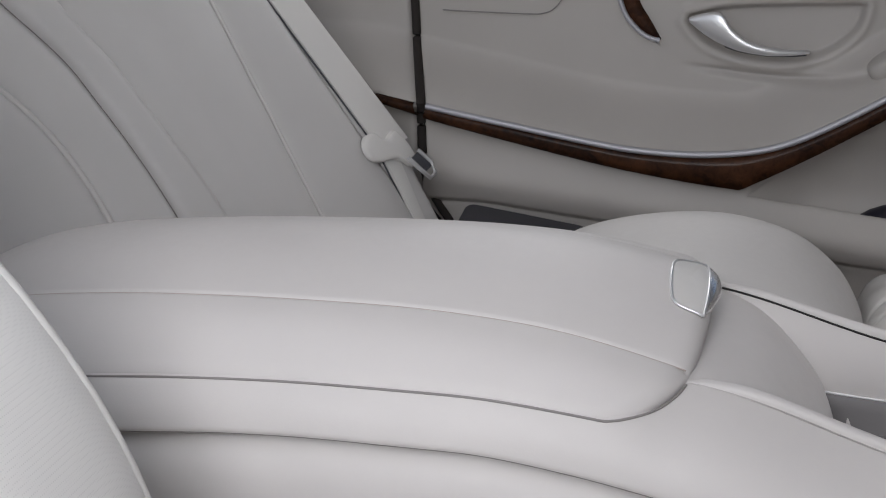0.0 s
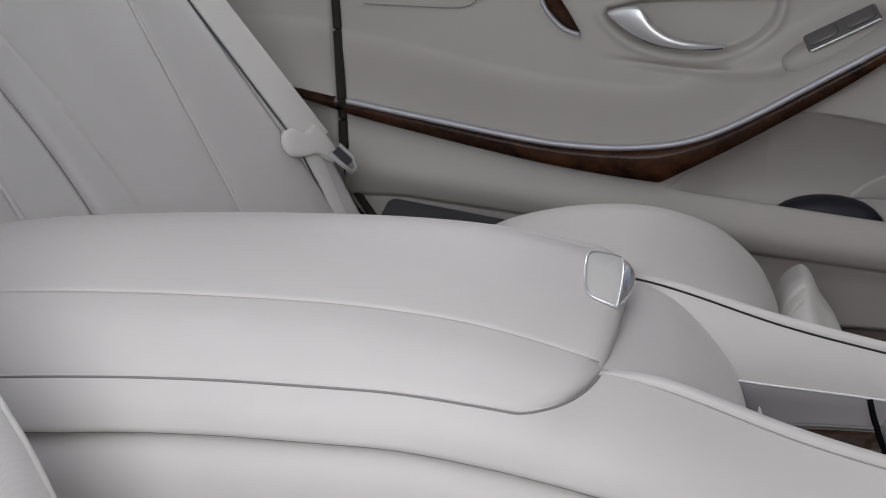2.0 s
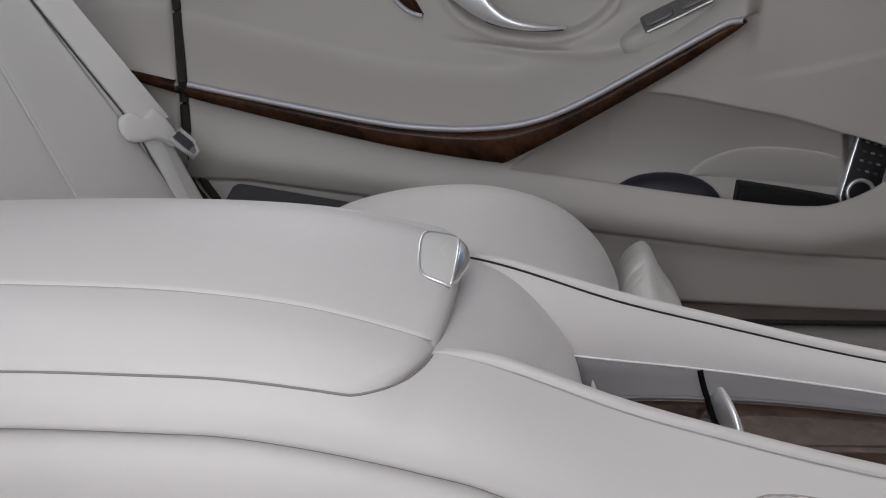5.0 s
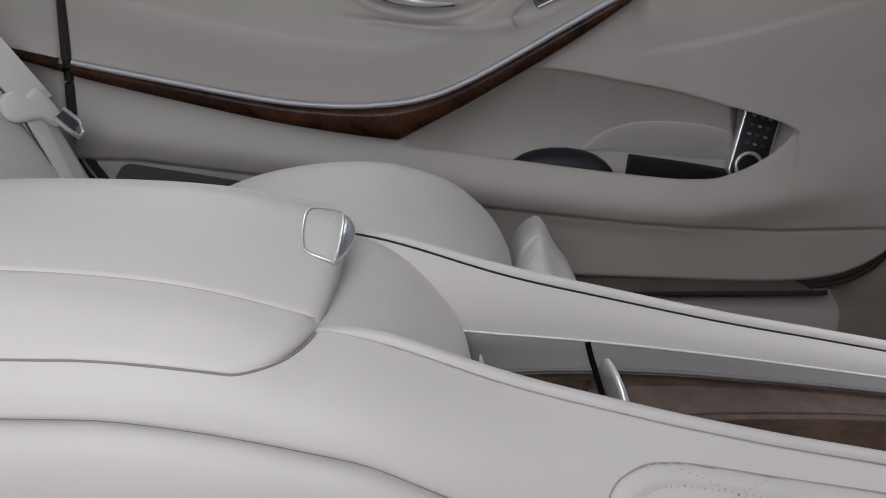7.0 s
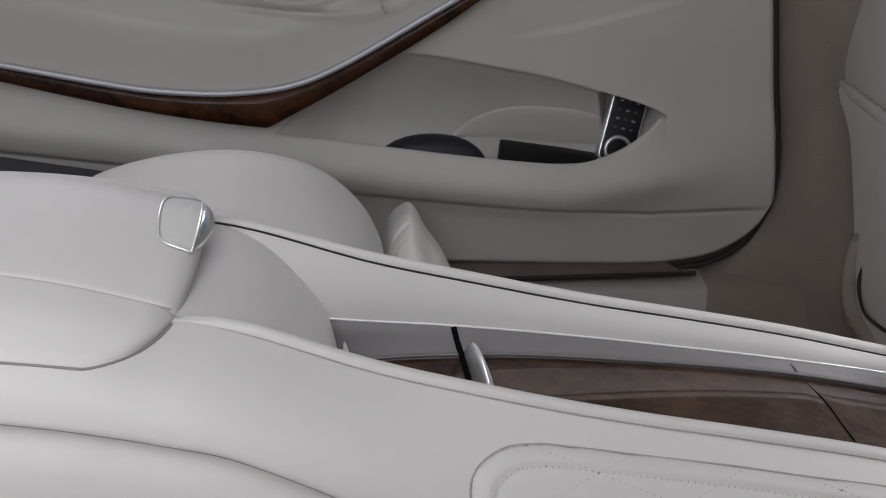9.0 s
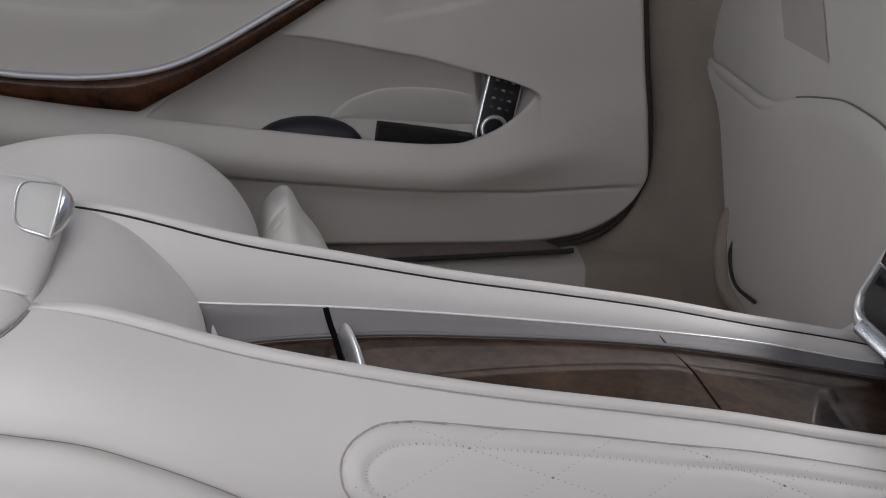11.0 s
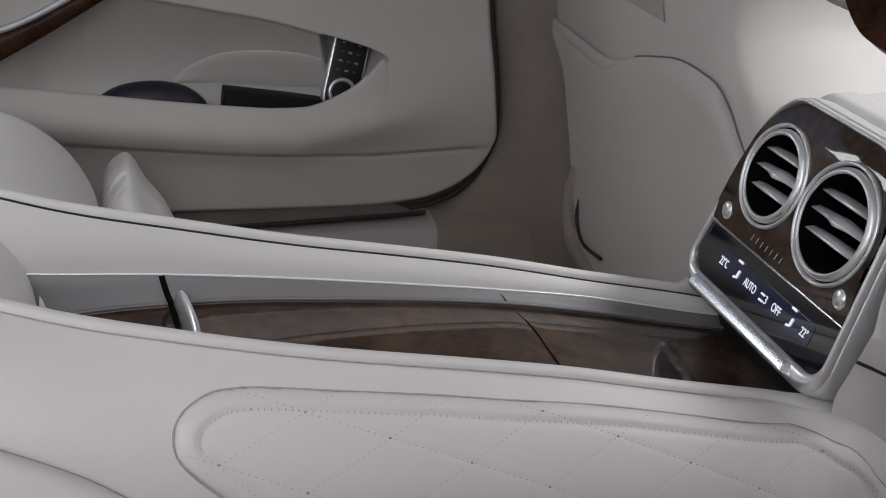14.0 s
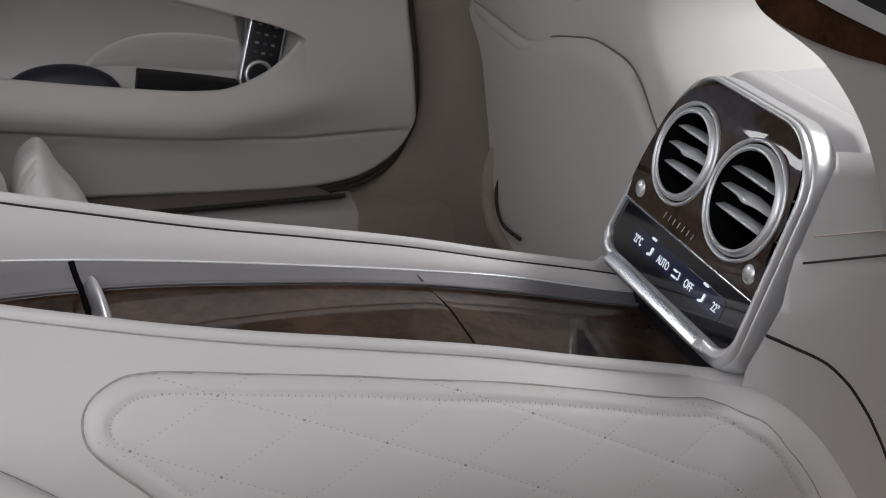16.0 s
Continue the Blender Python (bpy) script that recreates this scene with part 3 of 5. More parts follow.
def flank_column(x):
    """Run down the flank at x: lengths, half widths and heights."""
    off = max(0.0, 0.320 - 0.215 * (x - 0.2) - Z_TOP(x)) if x > 0.2 else 0.0
    ds = np.linspace(0, 0.24, 160)
    ys = np.array([-skin(x, d) for d in ds])
    zs = Z_TOP(x) - ds
    run = off + np.r_[0, np.cumsum(np.hypot(np.diff(ys), np.diff(zs)))]
    return run, ys, zs


def on_flank(x, q, lift):
    run, ys, zs = flank_column(x)
    y, z = np.interp(q, run, ys), np.interp(q, run, zs)
    ty, tz = np.interp(q + 0.004, run, ys) - np.interp(q - 0.004, run, ys), np.interp(q + 0.004, run, zs) - np.interp(q - 0.004, run, zs)
    n = np.hypot(ty, tz) + 1e-9
    return y + lift * tz / n, z - lift * ty / n


A_STEP, B_STEP, A_ORIGIN = np.array((0.0500, 0.0120)), np.array((0.0525, -0.0340)), np.array((-0.138, 0.045))


def quilt_lines():
    """The two families of slanting stitch lines."""
    out = []
    for k in range(-6, 9):
        out.append((A_ORIGIN + k * B_STEP, A_STEP / np.linalg.norm(A_STEP)))
        out.append((A_ORIGIN + k * A_STEP, B_STEP / np.linalg.norm(B_STEP)))
    return out


def pad_lift(X, Q):
    d = -inside(X, Q, PAD)
    u = np.clip(d / 0.013, 0, 1)
    lift = np.where(d > 0, 0.0058 * np.sqrt(1 - (1 - u) ** 2), -0.003) - 0.0006
    lift -= 0.0022 * np.exp(-((d - 0.0150) / 0.0024) ** 2) + 0.0012 * ease((d - 0.015) / 0.004)
    for o, w in quilt_lines():
        off = np.abs((X - o[0]) * w[1] - (Q - o[1]) * w[0])
        lift -= 0.0003 * np.exp(-(off / 0.0016) ** 2) * ease((d - 0.004) / 0.004)
    return lift


def pad():
    xs, qs = np.linspace(-0.219, 0.305, 260), np.linspace(0.018, 0.19, 100)
    X, Q = np.meshgrid(xs, qs, indexing="ij")
    lift = pad_lift(X, Q)
    rows = []
    for i, x in enumerate(xs):
        y, z = on_flank(x, qs, lift[i])
        rows.append([(x, a, b) for a, b in zip(y, z)])
    return loft(rows)


quilt = part("quilted_pad", pad(), HIDE, console, "padded white leather flank panel with diamond stitching")


def stitches():
    bm = bmesh.new()
    marks = []
    for o, w in quilt_lines():
        for k in range(-90, 160):
            marks.append((o + w * 0.0042 * k, w, 0.0045, 0.0011))
    edge = np.array(PAD + PAD[:1])
    run = np.r_[0, np.cumsum(np.hypot(*np.diff(edge, axis=0).T))]
    even = np.arange(0, run[-1], 0.0042)
    edge = np.stack([np.interp(even, run, edge[:, 0]), np.interp(even, run, edge[:, 1])], -1)
    for k in range(0, len(edge)):
        t = edge[(k + 1) % len(edge)] - edge[k - 1]
        t = t / np.linalg.norm(t)
        n = np.array((-t[1], t[0]))
        p = edge[k] + n * 0.0145
        if inside(np.array([p[0]]), np.array([p[1]]), PAD)[0] > 0:
            p = edge[k] - n * 0.0145
        marks.append((p, n, 0.012, 0.0015))
    P = np.array([m[0] for m in marks])
    d = -inside(P[:, 0], P[:, 1], PAD)
    L = pad_lift(P[:, 0], P[:, 1])
    for (p, w, need, size), dist, lift in zip(marks, d, L):
        if dist < need or p[1] > 0.16:
            continue
        ends = []
        for e in (-1, 1):
            x = p[0] + w[0] * size * 0.5 * e
            y, z = on_flank(x, np.array([p[1] + w[1] * size * 0.5 * e]), np.array([lift + 0.0002]))
            ends.append((x, float(y[0]), float(z[0])))
        tube(ends, 0.00026, bm, 4)
    return bm


rim = []
for p in PAD:
    y, z = on_flank(p[0], np.array([p[1]]), np.array([0.0002]))
    rim.append((p[0], float(y[0]), float(z[0])))
# thread-coloured tube that stands for the shading in the rim's groove
part("pad_rim", tube(rim, 0.0007, seg=6, ring=True), STITCH, console, "dark line for the shade round the pad's rim")
tagged(part("stitching", stitches(), STITCH, console, "fine grey stitch marks"), kind="stuff")
for i in range(-4, 8):
    for j in range(-4, 5):
        p = A_ORIGIN + i * A_STEP + j * B_STEP
        if -inside(np.array([p[0]]), np.array([p[1]]), PAD)[0] > 0.006 and p[1] < 0.14:
            y, z = on_flank(p[0], np.array([p[1]]), pad_lift(p[:1], p[1:]) + 0.0001)
            part("stitch_hole", blob((0.0022, 0.0012, 0.0022), pose(p[0], float(y[0]), float(z[0])), 2.0, 8, 4), STITCH, console)

# ---- rear climate panel ----
LEAN = math.atan(0.30)
PANEL = Matrix(((0, math.sin(LEAN), -math.cos(LEAN), 0.24), (-1, 0, 0, 0), (0, math.cos(LEAN), math.sin(LEAN), 0.39), (0, 0, 0, 1)))


def at_panel(x, y, z=0.0):
    return PANEL @ Matrix.Translation((x, y, z))


def shifted(outline, dx, dy):
    return [(x + dx, y + dy) for x, y in outline]


climate = thing("climate_panel", "satin silver and walnut climate panel with two round vents", "climate panel", (0.26, 0, 0.3))
W2, Y0, Y1 = 0.1045, -0.0735, 0.1090
MID = (Y0 + Y1) / 2


def tapered(outline):
    return [(x * (1 - 0.36 * max(0.0, y)) if x > 0 else x * (1.02 - 1.75 * max(-0.01, y + 0.045)), y) for x, y in outline]


FULL = tapered(shifted(rounded(2 * W2, Y1 - Y0, 0.026, 10, 0.050), 0, MID))
INNER = tapered(shifted(rounded(0.1995, 0.1625, 0.018, 10, 0.046), 0, 0.0235))


def frame_ring(outer, inner):
    """A bright lip round the face, and a band that runs back from it."""
    def mix(f, z, grow=0.0):
        out = []
        for a, b in zip(outer, inner):
            x, y = a[0] + (b[0] - a[0]) * f, a[1] + (b[1] - a[1]) * f
            n = Vector((a[0], a[1] - MID)).normalized() * grow
            out.append(PANEL @ Vector((x + n.x, y + n.y, z)))
        return out
    rows = [mix(0, -0.0300, -0.002), mix(0, -0.0270, 0.0010), mix(0, -0.0240, 0.0022), mix(0, -0.0140, 0.0024), mix(0, -0.0060, 0.0016), mix(0, -0.0028, 0.0006), mix(0, -0.0022, -0.0004), mix(0, -0.0012, 0.0), mix(0.10, 0.0012), mix(0.35, 0.0034), mix(0.6, 0.0042), mix(0.85, 0.0034), mix(0.96, 0.0022), mix(1.0, 0.0006), mix(1.0, -0.005)]
    return loft(rows, closed=True)


part("frame", frame_ring(FULL, INNER), SATIN, climate, "rounded satin silver frame")
# the wood plate, with two round holes, and the display glass below it
SPLIT = -0.0135
VENTS = ((-0.0380, 0.0455, 0.0408), (0.0500, 0.0428, 0.0448))


def wood_plate():
    bm = bmesh.new()
    top = [p for p in INNER if p[1] > SPLIT]
    top = sorted(top, key=lambda p: math.atan2(p[1] - 0.045, p[0]))
    outline = [(INNER_X, SPLIT), *[p for p in top], (-INNER_X, SPLIT)]
    edges = []

    def loop(pts):
        vs = [bm.verts.new((*p, 0.001)) for p in pts]
        es = [bm.edges.new((a, b)) for a, b in zip(vs, vs[1:] + vs[:1])]
        edges.extend(es)
    loop(outline)
    for cx, cy, VR in VENTS:
        loop([(cx + (VR - 0.003) * math.cos(2 * math.pi * k / 48), cy + (VR - 0.003) * math.sin(2 * math.pi * k / 48)) for k in range(48)])
    bmesh.ops.triangle_fill(bm, edges=edges, use_beauty=True)
    bmesh.ops.subdivide_edges(bm, edges=bm.edges[:], cuts=3, use_grid_fill=True)
    for v in bm.verts:
        v.co.z = 0.0005 + 0.0058 * (1 - ((v.co.y - 0.040) / 0.062) ** 2) - 0.0035 * smooth01((v.co.y - 0.070) / 0.036) ** 2
    bmesh.ops.recalc_face_normals(bm, faces=bm.faces[:])
    if sum(f.normal.z for f in bm.faces) < 0:
        bmesh.ops.reverse_faces(bm, faces=bm.faces[:])
    bmesh.ops.transform(bm, matrix=PANEL, verts=bm.verts[:])
    return bm


INNER_X = 0.0997
part("wood_plate", wood_plate(), WOOD, climate, "glossy burl walnut plate")
part("divider", tube([PANEL @ Vector((x, SPLIT - 0.0005, 0.0015)) for x in (-INNER_X, INNER_X)], 0.0012, seg=8), CHROME, climate, "thin chrome dividing line")
low = sorted([p for p in INNER if p[1] < SPLIT], key=lambda p: math.atan2(p[1] - SPLIT, p[0]))
glass = [(-INNER_X, SPLIT - 0.002), *low, (INNER_X, SPLIT - 0.002)]
display = part("display", slab(glass, -0.006, 0.0, 0.0005, PANEL), SCREEN, climate, "black glass display with white symbols", False)
part("lit_area", slab(shifted(rounded(0.140, 0.018, 0.004), 0.003, -0.0355), -0.001, 0.0004, 0.0002, PANEL), BLUE, display, "dim blue lit strip", False)


def letters(text, size, x, y, name, parent, mat, width=1.0):
    cu = bpy.data.curves.new(name, "FONT")
    cu.body, cu.size, cu.extrude = text, size, 0.00015
    cu.align_x, cu.align_y = "CENTER", "CENTER"
    tmp = new(name, cu)
    bpy.context.view_layer.update()
    me = bpy.data.meshes.new_from_object(tmp.evaluated_get(bpy.context.evaluated_depsgraph_get()))
    bpy.data.objects.remove(tmp)
    bm = bmesh.new()
    bm.from_mesh(me)
    bmesh.ops.scale(bm, vec=(width, 1, 1), verts=bm.verts[:])
    bmesh.ops.transform(bm, matrix=at_panel(x, y, 0.0009), verts=bm.verts[:])
    return part(name, bm, mat, parent, smooth=False)


ROW = -0.0375
letters("22°C", 0.0098, -0.0580, ROW + 0.0005, "reading", display, GLOW, 0.62)
letters("AUTO", 0.0098, -0.0150, ROW, "reading", display, GLOW, 0.66)
letters("3", 0.0098, 0.0100, ROW, "reading", display, GLOW, 0.75)
letters("OFF", 0.0098, 0.0255, ROW, "reading", display, GLOW, 0.72)
letters("22°", 0.0098, 0.0645, ROW + 0.0010, "reading", display, GLOW, 0.70)


def symbol(x, y):
    """Seated-figure air symbol reduced to plain strokes."""
    bm = tube([at_panel(x - 0.004, y + 0.0105, 0.001).translation, at_panel(x + 0.002, y + 0.0105, 0.001).translation], 0.0010, seg=6)
    tube([at_panel(x + dx, y + dy, 0.001).translation for dx, dy in ((0.002, 0.004), (0.001, -0.002), (-0.003, -0.003))], 0.0011, bm, 6)
    return bm


part("symbol", symbol(-0.036, ROW), GLOW, display)
part("symbol", symbol(0.046, ROW), GLOW, display)
bm = bmesh.new()
for k in range(2):
    for j in range(3):
        tube([at_panel(0.0018 + j * 0.0020, ROW - 0.0025 + k * 0.005, 0.001).translation, at_panel(0.0028 + j * 0.0020, ROW - 0.0025 + k * 0.005, 0.001).translation], 0.0009, bm, 5)
part("symbol", bm, GLOW, display)
# maker's mark as plain strokes
bm = bmesh.new()
for k in range(7):
    tube([at_panel(-0.0335 + k * 0.0072, -0.0040 - 0.0026, 0.0040).translation, at_panel(-0.0320 + k * 0.0072, -0.0040 + 0.0026, 0.0042).translation], 0.0004, bm, 5)
part("mark", bm, SATIN, climate, "small row of plain silver strokes")


def vent(cx, cy, VR):
    """A thin bezel, a dark slot, and a proud barrel ring with three winged slats in its mouth."""
    def rings(profile, n=64):
        return [[PANEL @ Vector((cx + r * math.cos(2 * math.pi * k / n), cy + r * math.sin(2 * math.pi * k / n), z)) for k in range(n)] for r, z in profile]
    v = part("vent", loft(rings(((VR - 0.0008, 0.000), (VR + 0.0006, 0.0035), (VR + 0.0008, 0.0062), (VR - 0.0002, 0.0078), (VR - 0.0014, 0.0076), (VR - 0.0022, 0.0062), (VR - 0.0024, 0.000))), closed=True), SATIN, climate, "round satin silver air vent with dark slats")
    part("slot", loft(rings(((VR - 0.0020, 0.0035), (VR - 0.0060, 0.0035))), closed=True), VOID, v, "dark slot round the barrel")
    part("barrel", loft(rings(((VR - 0.0038, 0.0020), (VR - 0.0037, 0.0056), (VR - 0.0042, 0.0070), (VR - 0.0055, 0.0084), (VR - 0.0070, 0.0093), (VR - 0.0080, 0.0094), (VR - 0.0087, 0.0088), (VR - 0.0090, 0.0076))), closed=True), SATIN, v, "bright satin barrel ring")
    bore = VR - 0.0090
    part("cavity", loft(rings(((bore, 0.0077), (bore - 0.0003, 0.0070), (bore - 0.0003, -0.030), (0.01, -0.034), (0.0005, -0.034)), 48), closed=True), VOID, v, "black vent throat")
    for i, dy in enumerate((-0.0150, 0.0, 0.0150)):
        half = math.sqrt(bore ** 2 - dy * dy) - 0.0003
        rows = []
        for x in steps(-half, half, 25):
            bow = 1 - (x / half) ** 2
            tab = math.exp(-((x - 0.002) / 0.0085) ** 2) if i == 1 else 0.0
            nose = 0.0030 + 0.0030 * bow + 0.0030 * tab
            fat = 0.0007 + 0.0009 * bow + 0.0012 * tab
            rise = 0.0015 * bow
            rows.append([at_panel(cx + x, cy + dy + a, b).translation for a, b in ((rise - fat, nose - 0.0010), (rise - 0.4 * fat, nose), (rise + 0.5 * fat, nose - 0.0006), (rise + fat + 0.0010, nose - 0.0050), (rise + fat + 0.0018, -0.004), (rise + 0.0008, -0.014), (rise - 0.0006, -0.014), (rise - fat, -0.003))])
        part("slat", loft(rows, closed=True, cap=True), SLAT, v, "curved silver-edged vent slat")
    return v


for cx, cy, r in VENTS:
    vent(cx, cy, r)
for x, y in ((-0.0790, 0.0010), (0.0862, 0.0025)):
    b = []
    for r, z in ((0.0085, 0.0), (0.0085, 0.003), (0.0075, 0.0042), (0.0066, 0.0038), (0.0062, 0.0050), (0.004, 0.0062), (0.0003, 0.0066)):
        b.append([at_panel(x + r * math.cos(2 * math.pi * k / 24), y + r * math.sin(2 * math.pi * k / 24), z).translation for k in range(24)])
    part("knob", loft(b, closed=True), SATIN, climate, "small round silver button")


def bar(x0, x1):
    """A broad low strip let into the frame's lower edge."""
    rows = []
    for x in steps(x0, x1, 14):
        low = 0.35 + 0.65 * smooth01((0.079 - x) / 0.014)
        rows.append([at_panel(x, -0.0655 + 0.64 * dy + 0.0022, dz * low if dz > 0 else dz).translation for dy, dz in ((-0.0092, -0.004), (-0.0094, 0.0040), (-0.0086, 0.0072), (-0.0070, 0.0082), (-0.0045, 0.0076), (0.0, 0.0058), (0.0045, 0.0044), (0.0066, 0.0032), (0.0072, -0.003))])
    return loft(rows, closed=True, cap=True)


part("rocker", bar(-0.0702, 0.0442), ROCKER, climate, "polished silver rocker bar")
part("rocker", bar(-0.0762, -0.0704), ROCKER, climate, "short end of the rocker bar")
part("rocker", bar(0.0444, 0.0600), ROCKER, climate, "short end of the rocker bar")
part("rocker", bar(0.0602, 0.0800), ROCKER, climate, "short end of the rocker bar")
part("rocker", bar(-0.0835, -0.0764), ROCKER, climate, "short end of the rocker bar")
part("rocker_joint", tube([at_panel(x, -0.0688, 0.0082).translation for x in steps(-0.080, 0.060, 12)], 0.0004, seg=5), SLOT, climate, "thin dark joint along the bar")


def back_plane(f, x, y, z=-0.0100):
    """A point of the tower f metres forward of the panel's back edge."""
    p = PANEL @ Vector((x, y, z))
    return Vector((p.x + f, p.y, p.z))


COVER = shifted(rounded(0.190, Y1 - Y0 + 0.0045, 0.02, 10, 0.028), 0.0185, MID + 0.0022)


def housing(y0, y1, f0, f1, shrink):
    """A length of the leather tower: top and both flanks, rounded at the shoulders."""
    rows = []
    if f0 < 0.02:
        rows.append([back_plane(f0 - 0.004, 0.985 * x, y - 0.004) for x, y in FULL])
    for k in range(10):
        f = f0 + (f1 - f0) * k / 9
        end = 0.0020 * (max(0.0, 1 - (f - f0) / 0.004) ** 2 + max(0.0, 1 - (f1 - f) / 0.004) ** 2)
        row = []
        for x, y in COVER:
            y = max(y, y0)
            n = Vector((x, y - MID)).normalized() * (shrink - end)
            q = back_plane(f, x + n.x, y + n.y)
            row.append(q)
        rows.append(row)
    return loft(rows, closed=True)


front_end = thing("console_tower", "pale leather front end of the console with stitched seams", "console", (0.34, 0, 0.0))
part("cover", housing(-0.06, Y1, 0.014, 0.040, -0.001), HIDE, front_end, "white leather top cover")
part("cover", housing(-0.06, Y1, 0.0408, 0.40, -0.001), HIDE, front_end, "white leather top cover")


def tower_side(top=0.4865, narrow=1.0):
    rows = []
    for x in steps(0.215, 0.75, 44):
        row = []
        for z in steps(top, 0.02, 60):
            y = 0.1165 + 0.004 * smooth01((0.47 - z) / 0.1) - 0.006 * smooth01((z - 0.482) / 0.005)
            y += -0.0022 * math.exp(-((z - 0.4335) / 0.0018) ** 2) - 0.0022 * math.exp(-((z - 0.4145) / 0.0012) ** 2)
            xx = max(x, 0.24 + 0.30 * (z - 0.39) + 0.0075 if z > 0.332 else 0.230)
            if z > 0.332:
                y -= 0.009 * (1 - smooth01((xx - 0.2475 - 0.30 * (z - 0.39)) / 0.035)) * smooth01((z - 0.37) / 0.04)
            if xx < 0.247:
                y = min(y, Y_TOP(xx) + 0.0012)
            row.append((xx, -y * narrow, z))
        rows.append(row)
    return loft(rows)


part("flank", tower_side(), HIDE, front_end, "pale leather flank with two seams")
part("flank", mirror(tower_side(0.440, 0.85)), HIDE, front_end, "pale leather flank with two seams")
part("seam", tube([(x, -0.1185, 0.4145) for x in steps(0.255, 0.70, 30)], 0.0009, seg=5), RUBBER, front_end, "dark gap line")
part("seam", tube([(x, -0.1180, 0.4335) for x in steps(0.260, 0.70, 30)], 0.0007, seg=5), THREAD, front_end, "stitched seam")
part("gap_line", tube([(p.x, -0.1200, p.z) for p in spline([(0.236, 0, 0.362), (0.259, 0, 0.3505), (0.288, 0, 0.335), (0.309, 0, 0.3175), (0.324, 0, 0.301), (0.345, 0, 0.273), (0.37, 0, 0.23), (0.40, 0, 0.15)], 50)], 0.0013, seg=6), RUBBER, front_end, "dark curved gap line")
part("plinth", box(0.236, 0.262, -0.074, 0.074, 0.22, 0.326), BLACK, front_end, "black base under the panel", False)


# ---- left rear door ----
WOOD_TOP = line2([(-0.86, 0.471), (-0.81, 0.461), (-0.749, 0.448), (-0.674, 0.433), (-0.541, 0.408), (-0.476, 0.4005), (-0.413, 0.400), (-0.351, 0.409), (-0.292, 0.434), (-0.198, 0.489), (-0.145, 0.5200), (-0.130, 0.5245), (-0.1190, 0.5262)], 90)
WOOD_LOW = line2([(-0.86, 0.461), (-0.805, 0.449), (-0.75, 0.433), (-0.675, 0.414), (-0.541, 0.383), (-0.45, 0.3665), (-0.383, 0.3570)], 50) + line2([(-0.381, 0.3572), (-0.35, 0.3745), (-0.291, 0.4085), (-0.196, 0.4675), (-0.135, 0.5110), (-0.1190, 0.5255)], 40)
LEDGE = curve([(-0.90, 0.472), (-0.81, 0.455), (-0.749, 0.441), (-0.674, 0.424), (-0.541, 0.395), (-0.45, 0.384), (-0.39, 0.382), (-0.351, 0.394), (-0.292, 0.423), (-0.198, 0.480), (-0.14, 0.516), (-0.08, 0.545), (-0.02, 0.57), (0.3, 0.6)])
LIP_LINE = line2([(-0.3745, 0.3465), (-0.349, 0.3425), (-0.2965, 0.3360), (-0.247, 0.3292), (-0.191, 0.3219), (-0.141, 0.3159), (-0.111, 0.3126), (-0.085, 0.3099), (-0.052, 0.3073), (-0.018, 0.3075), (0.0045, 0.3125), (0.027, 0.3216), (0.046, 0.3325), (0.0650, 0.3480), (0.0775, 0.3625)], 90)


def beside(line, off):
    """The line moved outwards, down and forward, by off(k) metres."""
    out = []
    for k, (x, z) in enumerate(line):
        ax, az = line[max(0, k - 1)]
        bx, bz = line[min(len(line) - 1, k + 1)]
        n = math.hypot(bx - ax, bz - az)
        out.append((x + (bz - az) / n * off(k), z - (bx - ax) / n * off(k)))
    return out


BIN = [(-0.372, 0.350), *line2([(-0.32, 0.390), (-0.26, 0.432), (-0.20, 0.437), (-0.07, 0.412), (0.022, 0.386), (0.060, 0.374), (0.077, 0.366), (0.0840, 0.3600)], 60), *beside(LIP_LINE, lambda k: 0.022 * min(1.0, k / 14) * min(1.0, (89 - k) / 16))[::-1]]
GRIP = line2([(-0.450, 0.545), (-0.40, 0.554), (-0.30, 0.557), (-0.262, 0.557), (-0.257, 0.550), (-0.266, 0.526), (-0.294, 0.503), (-0.335, 0.492), (-0.383, 0.495), (-0.422, 0.508), (-0.445, 0.526), (-0.453, 0.538)], 80)
DOOR_LOW = curve([(-0.776, 0.36), (-0.770, 0.335), (-0.755, 0.305), (-0.735, 0.285), (-0.69, 0.25), (-0.60, 0.205), (-0.45, 0.170), (-0.15, 0.162), (0.05, 0.157), (0.11, 0.161), (0.150, 0.170), (0.182, 0.187), (0.203, 0.208), (0.217, 0.232), (0.226, 0.262), (0.230, 0.30), (0.2315, 0.34)])


CREASE = line2([(-0.47, 0.489), (-0.431, 0.4825), (-0.373, 0.4748), (-0.335, 0.4720), (-0.3095, 0.4725), (-0.280, 0.476), (-0.254, 0.483), (-0.235, 0.493)], 16)


def door_x(u, z):
    return u - 0.12 * (z - 0.29) * smooth01((u + 0.5) / 0.7)


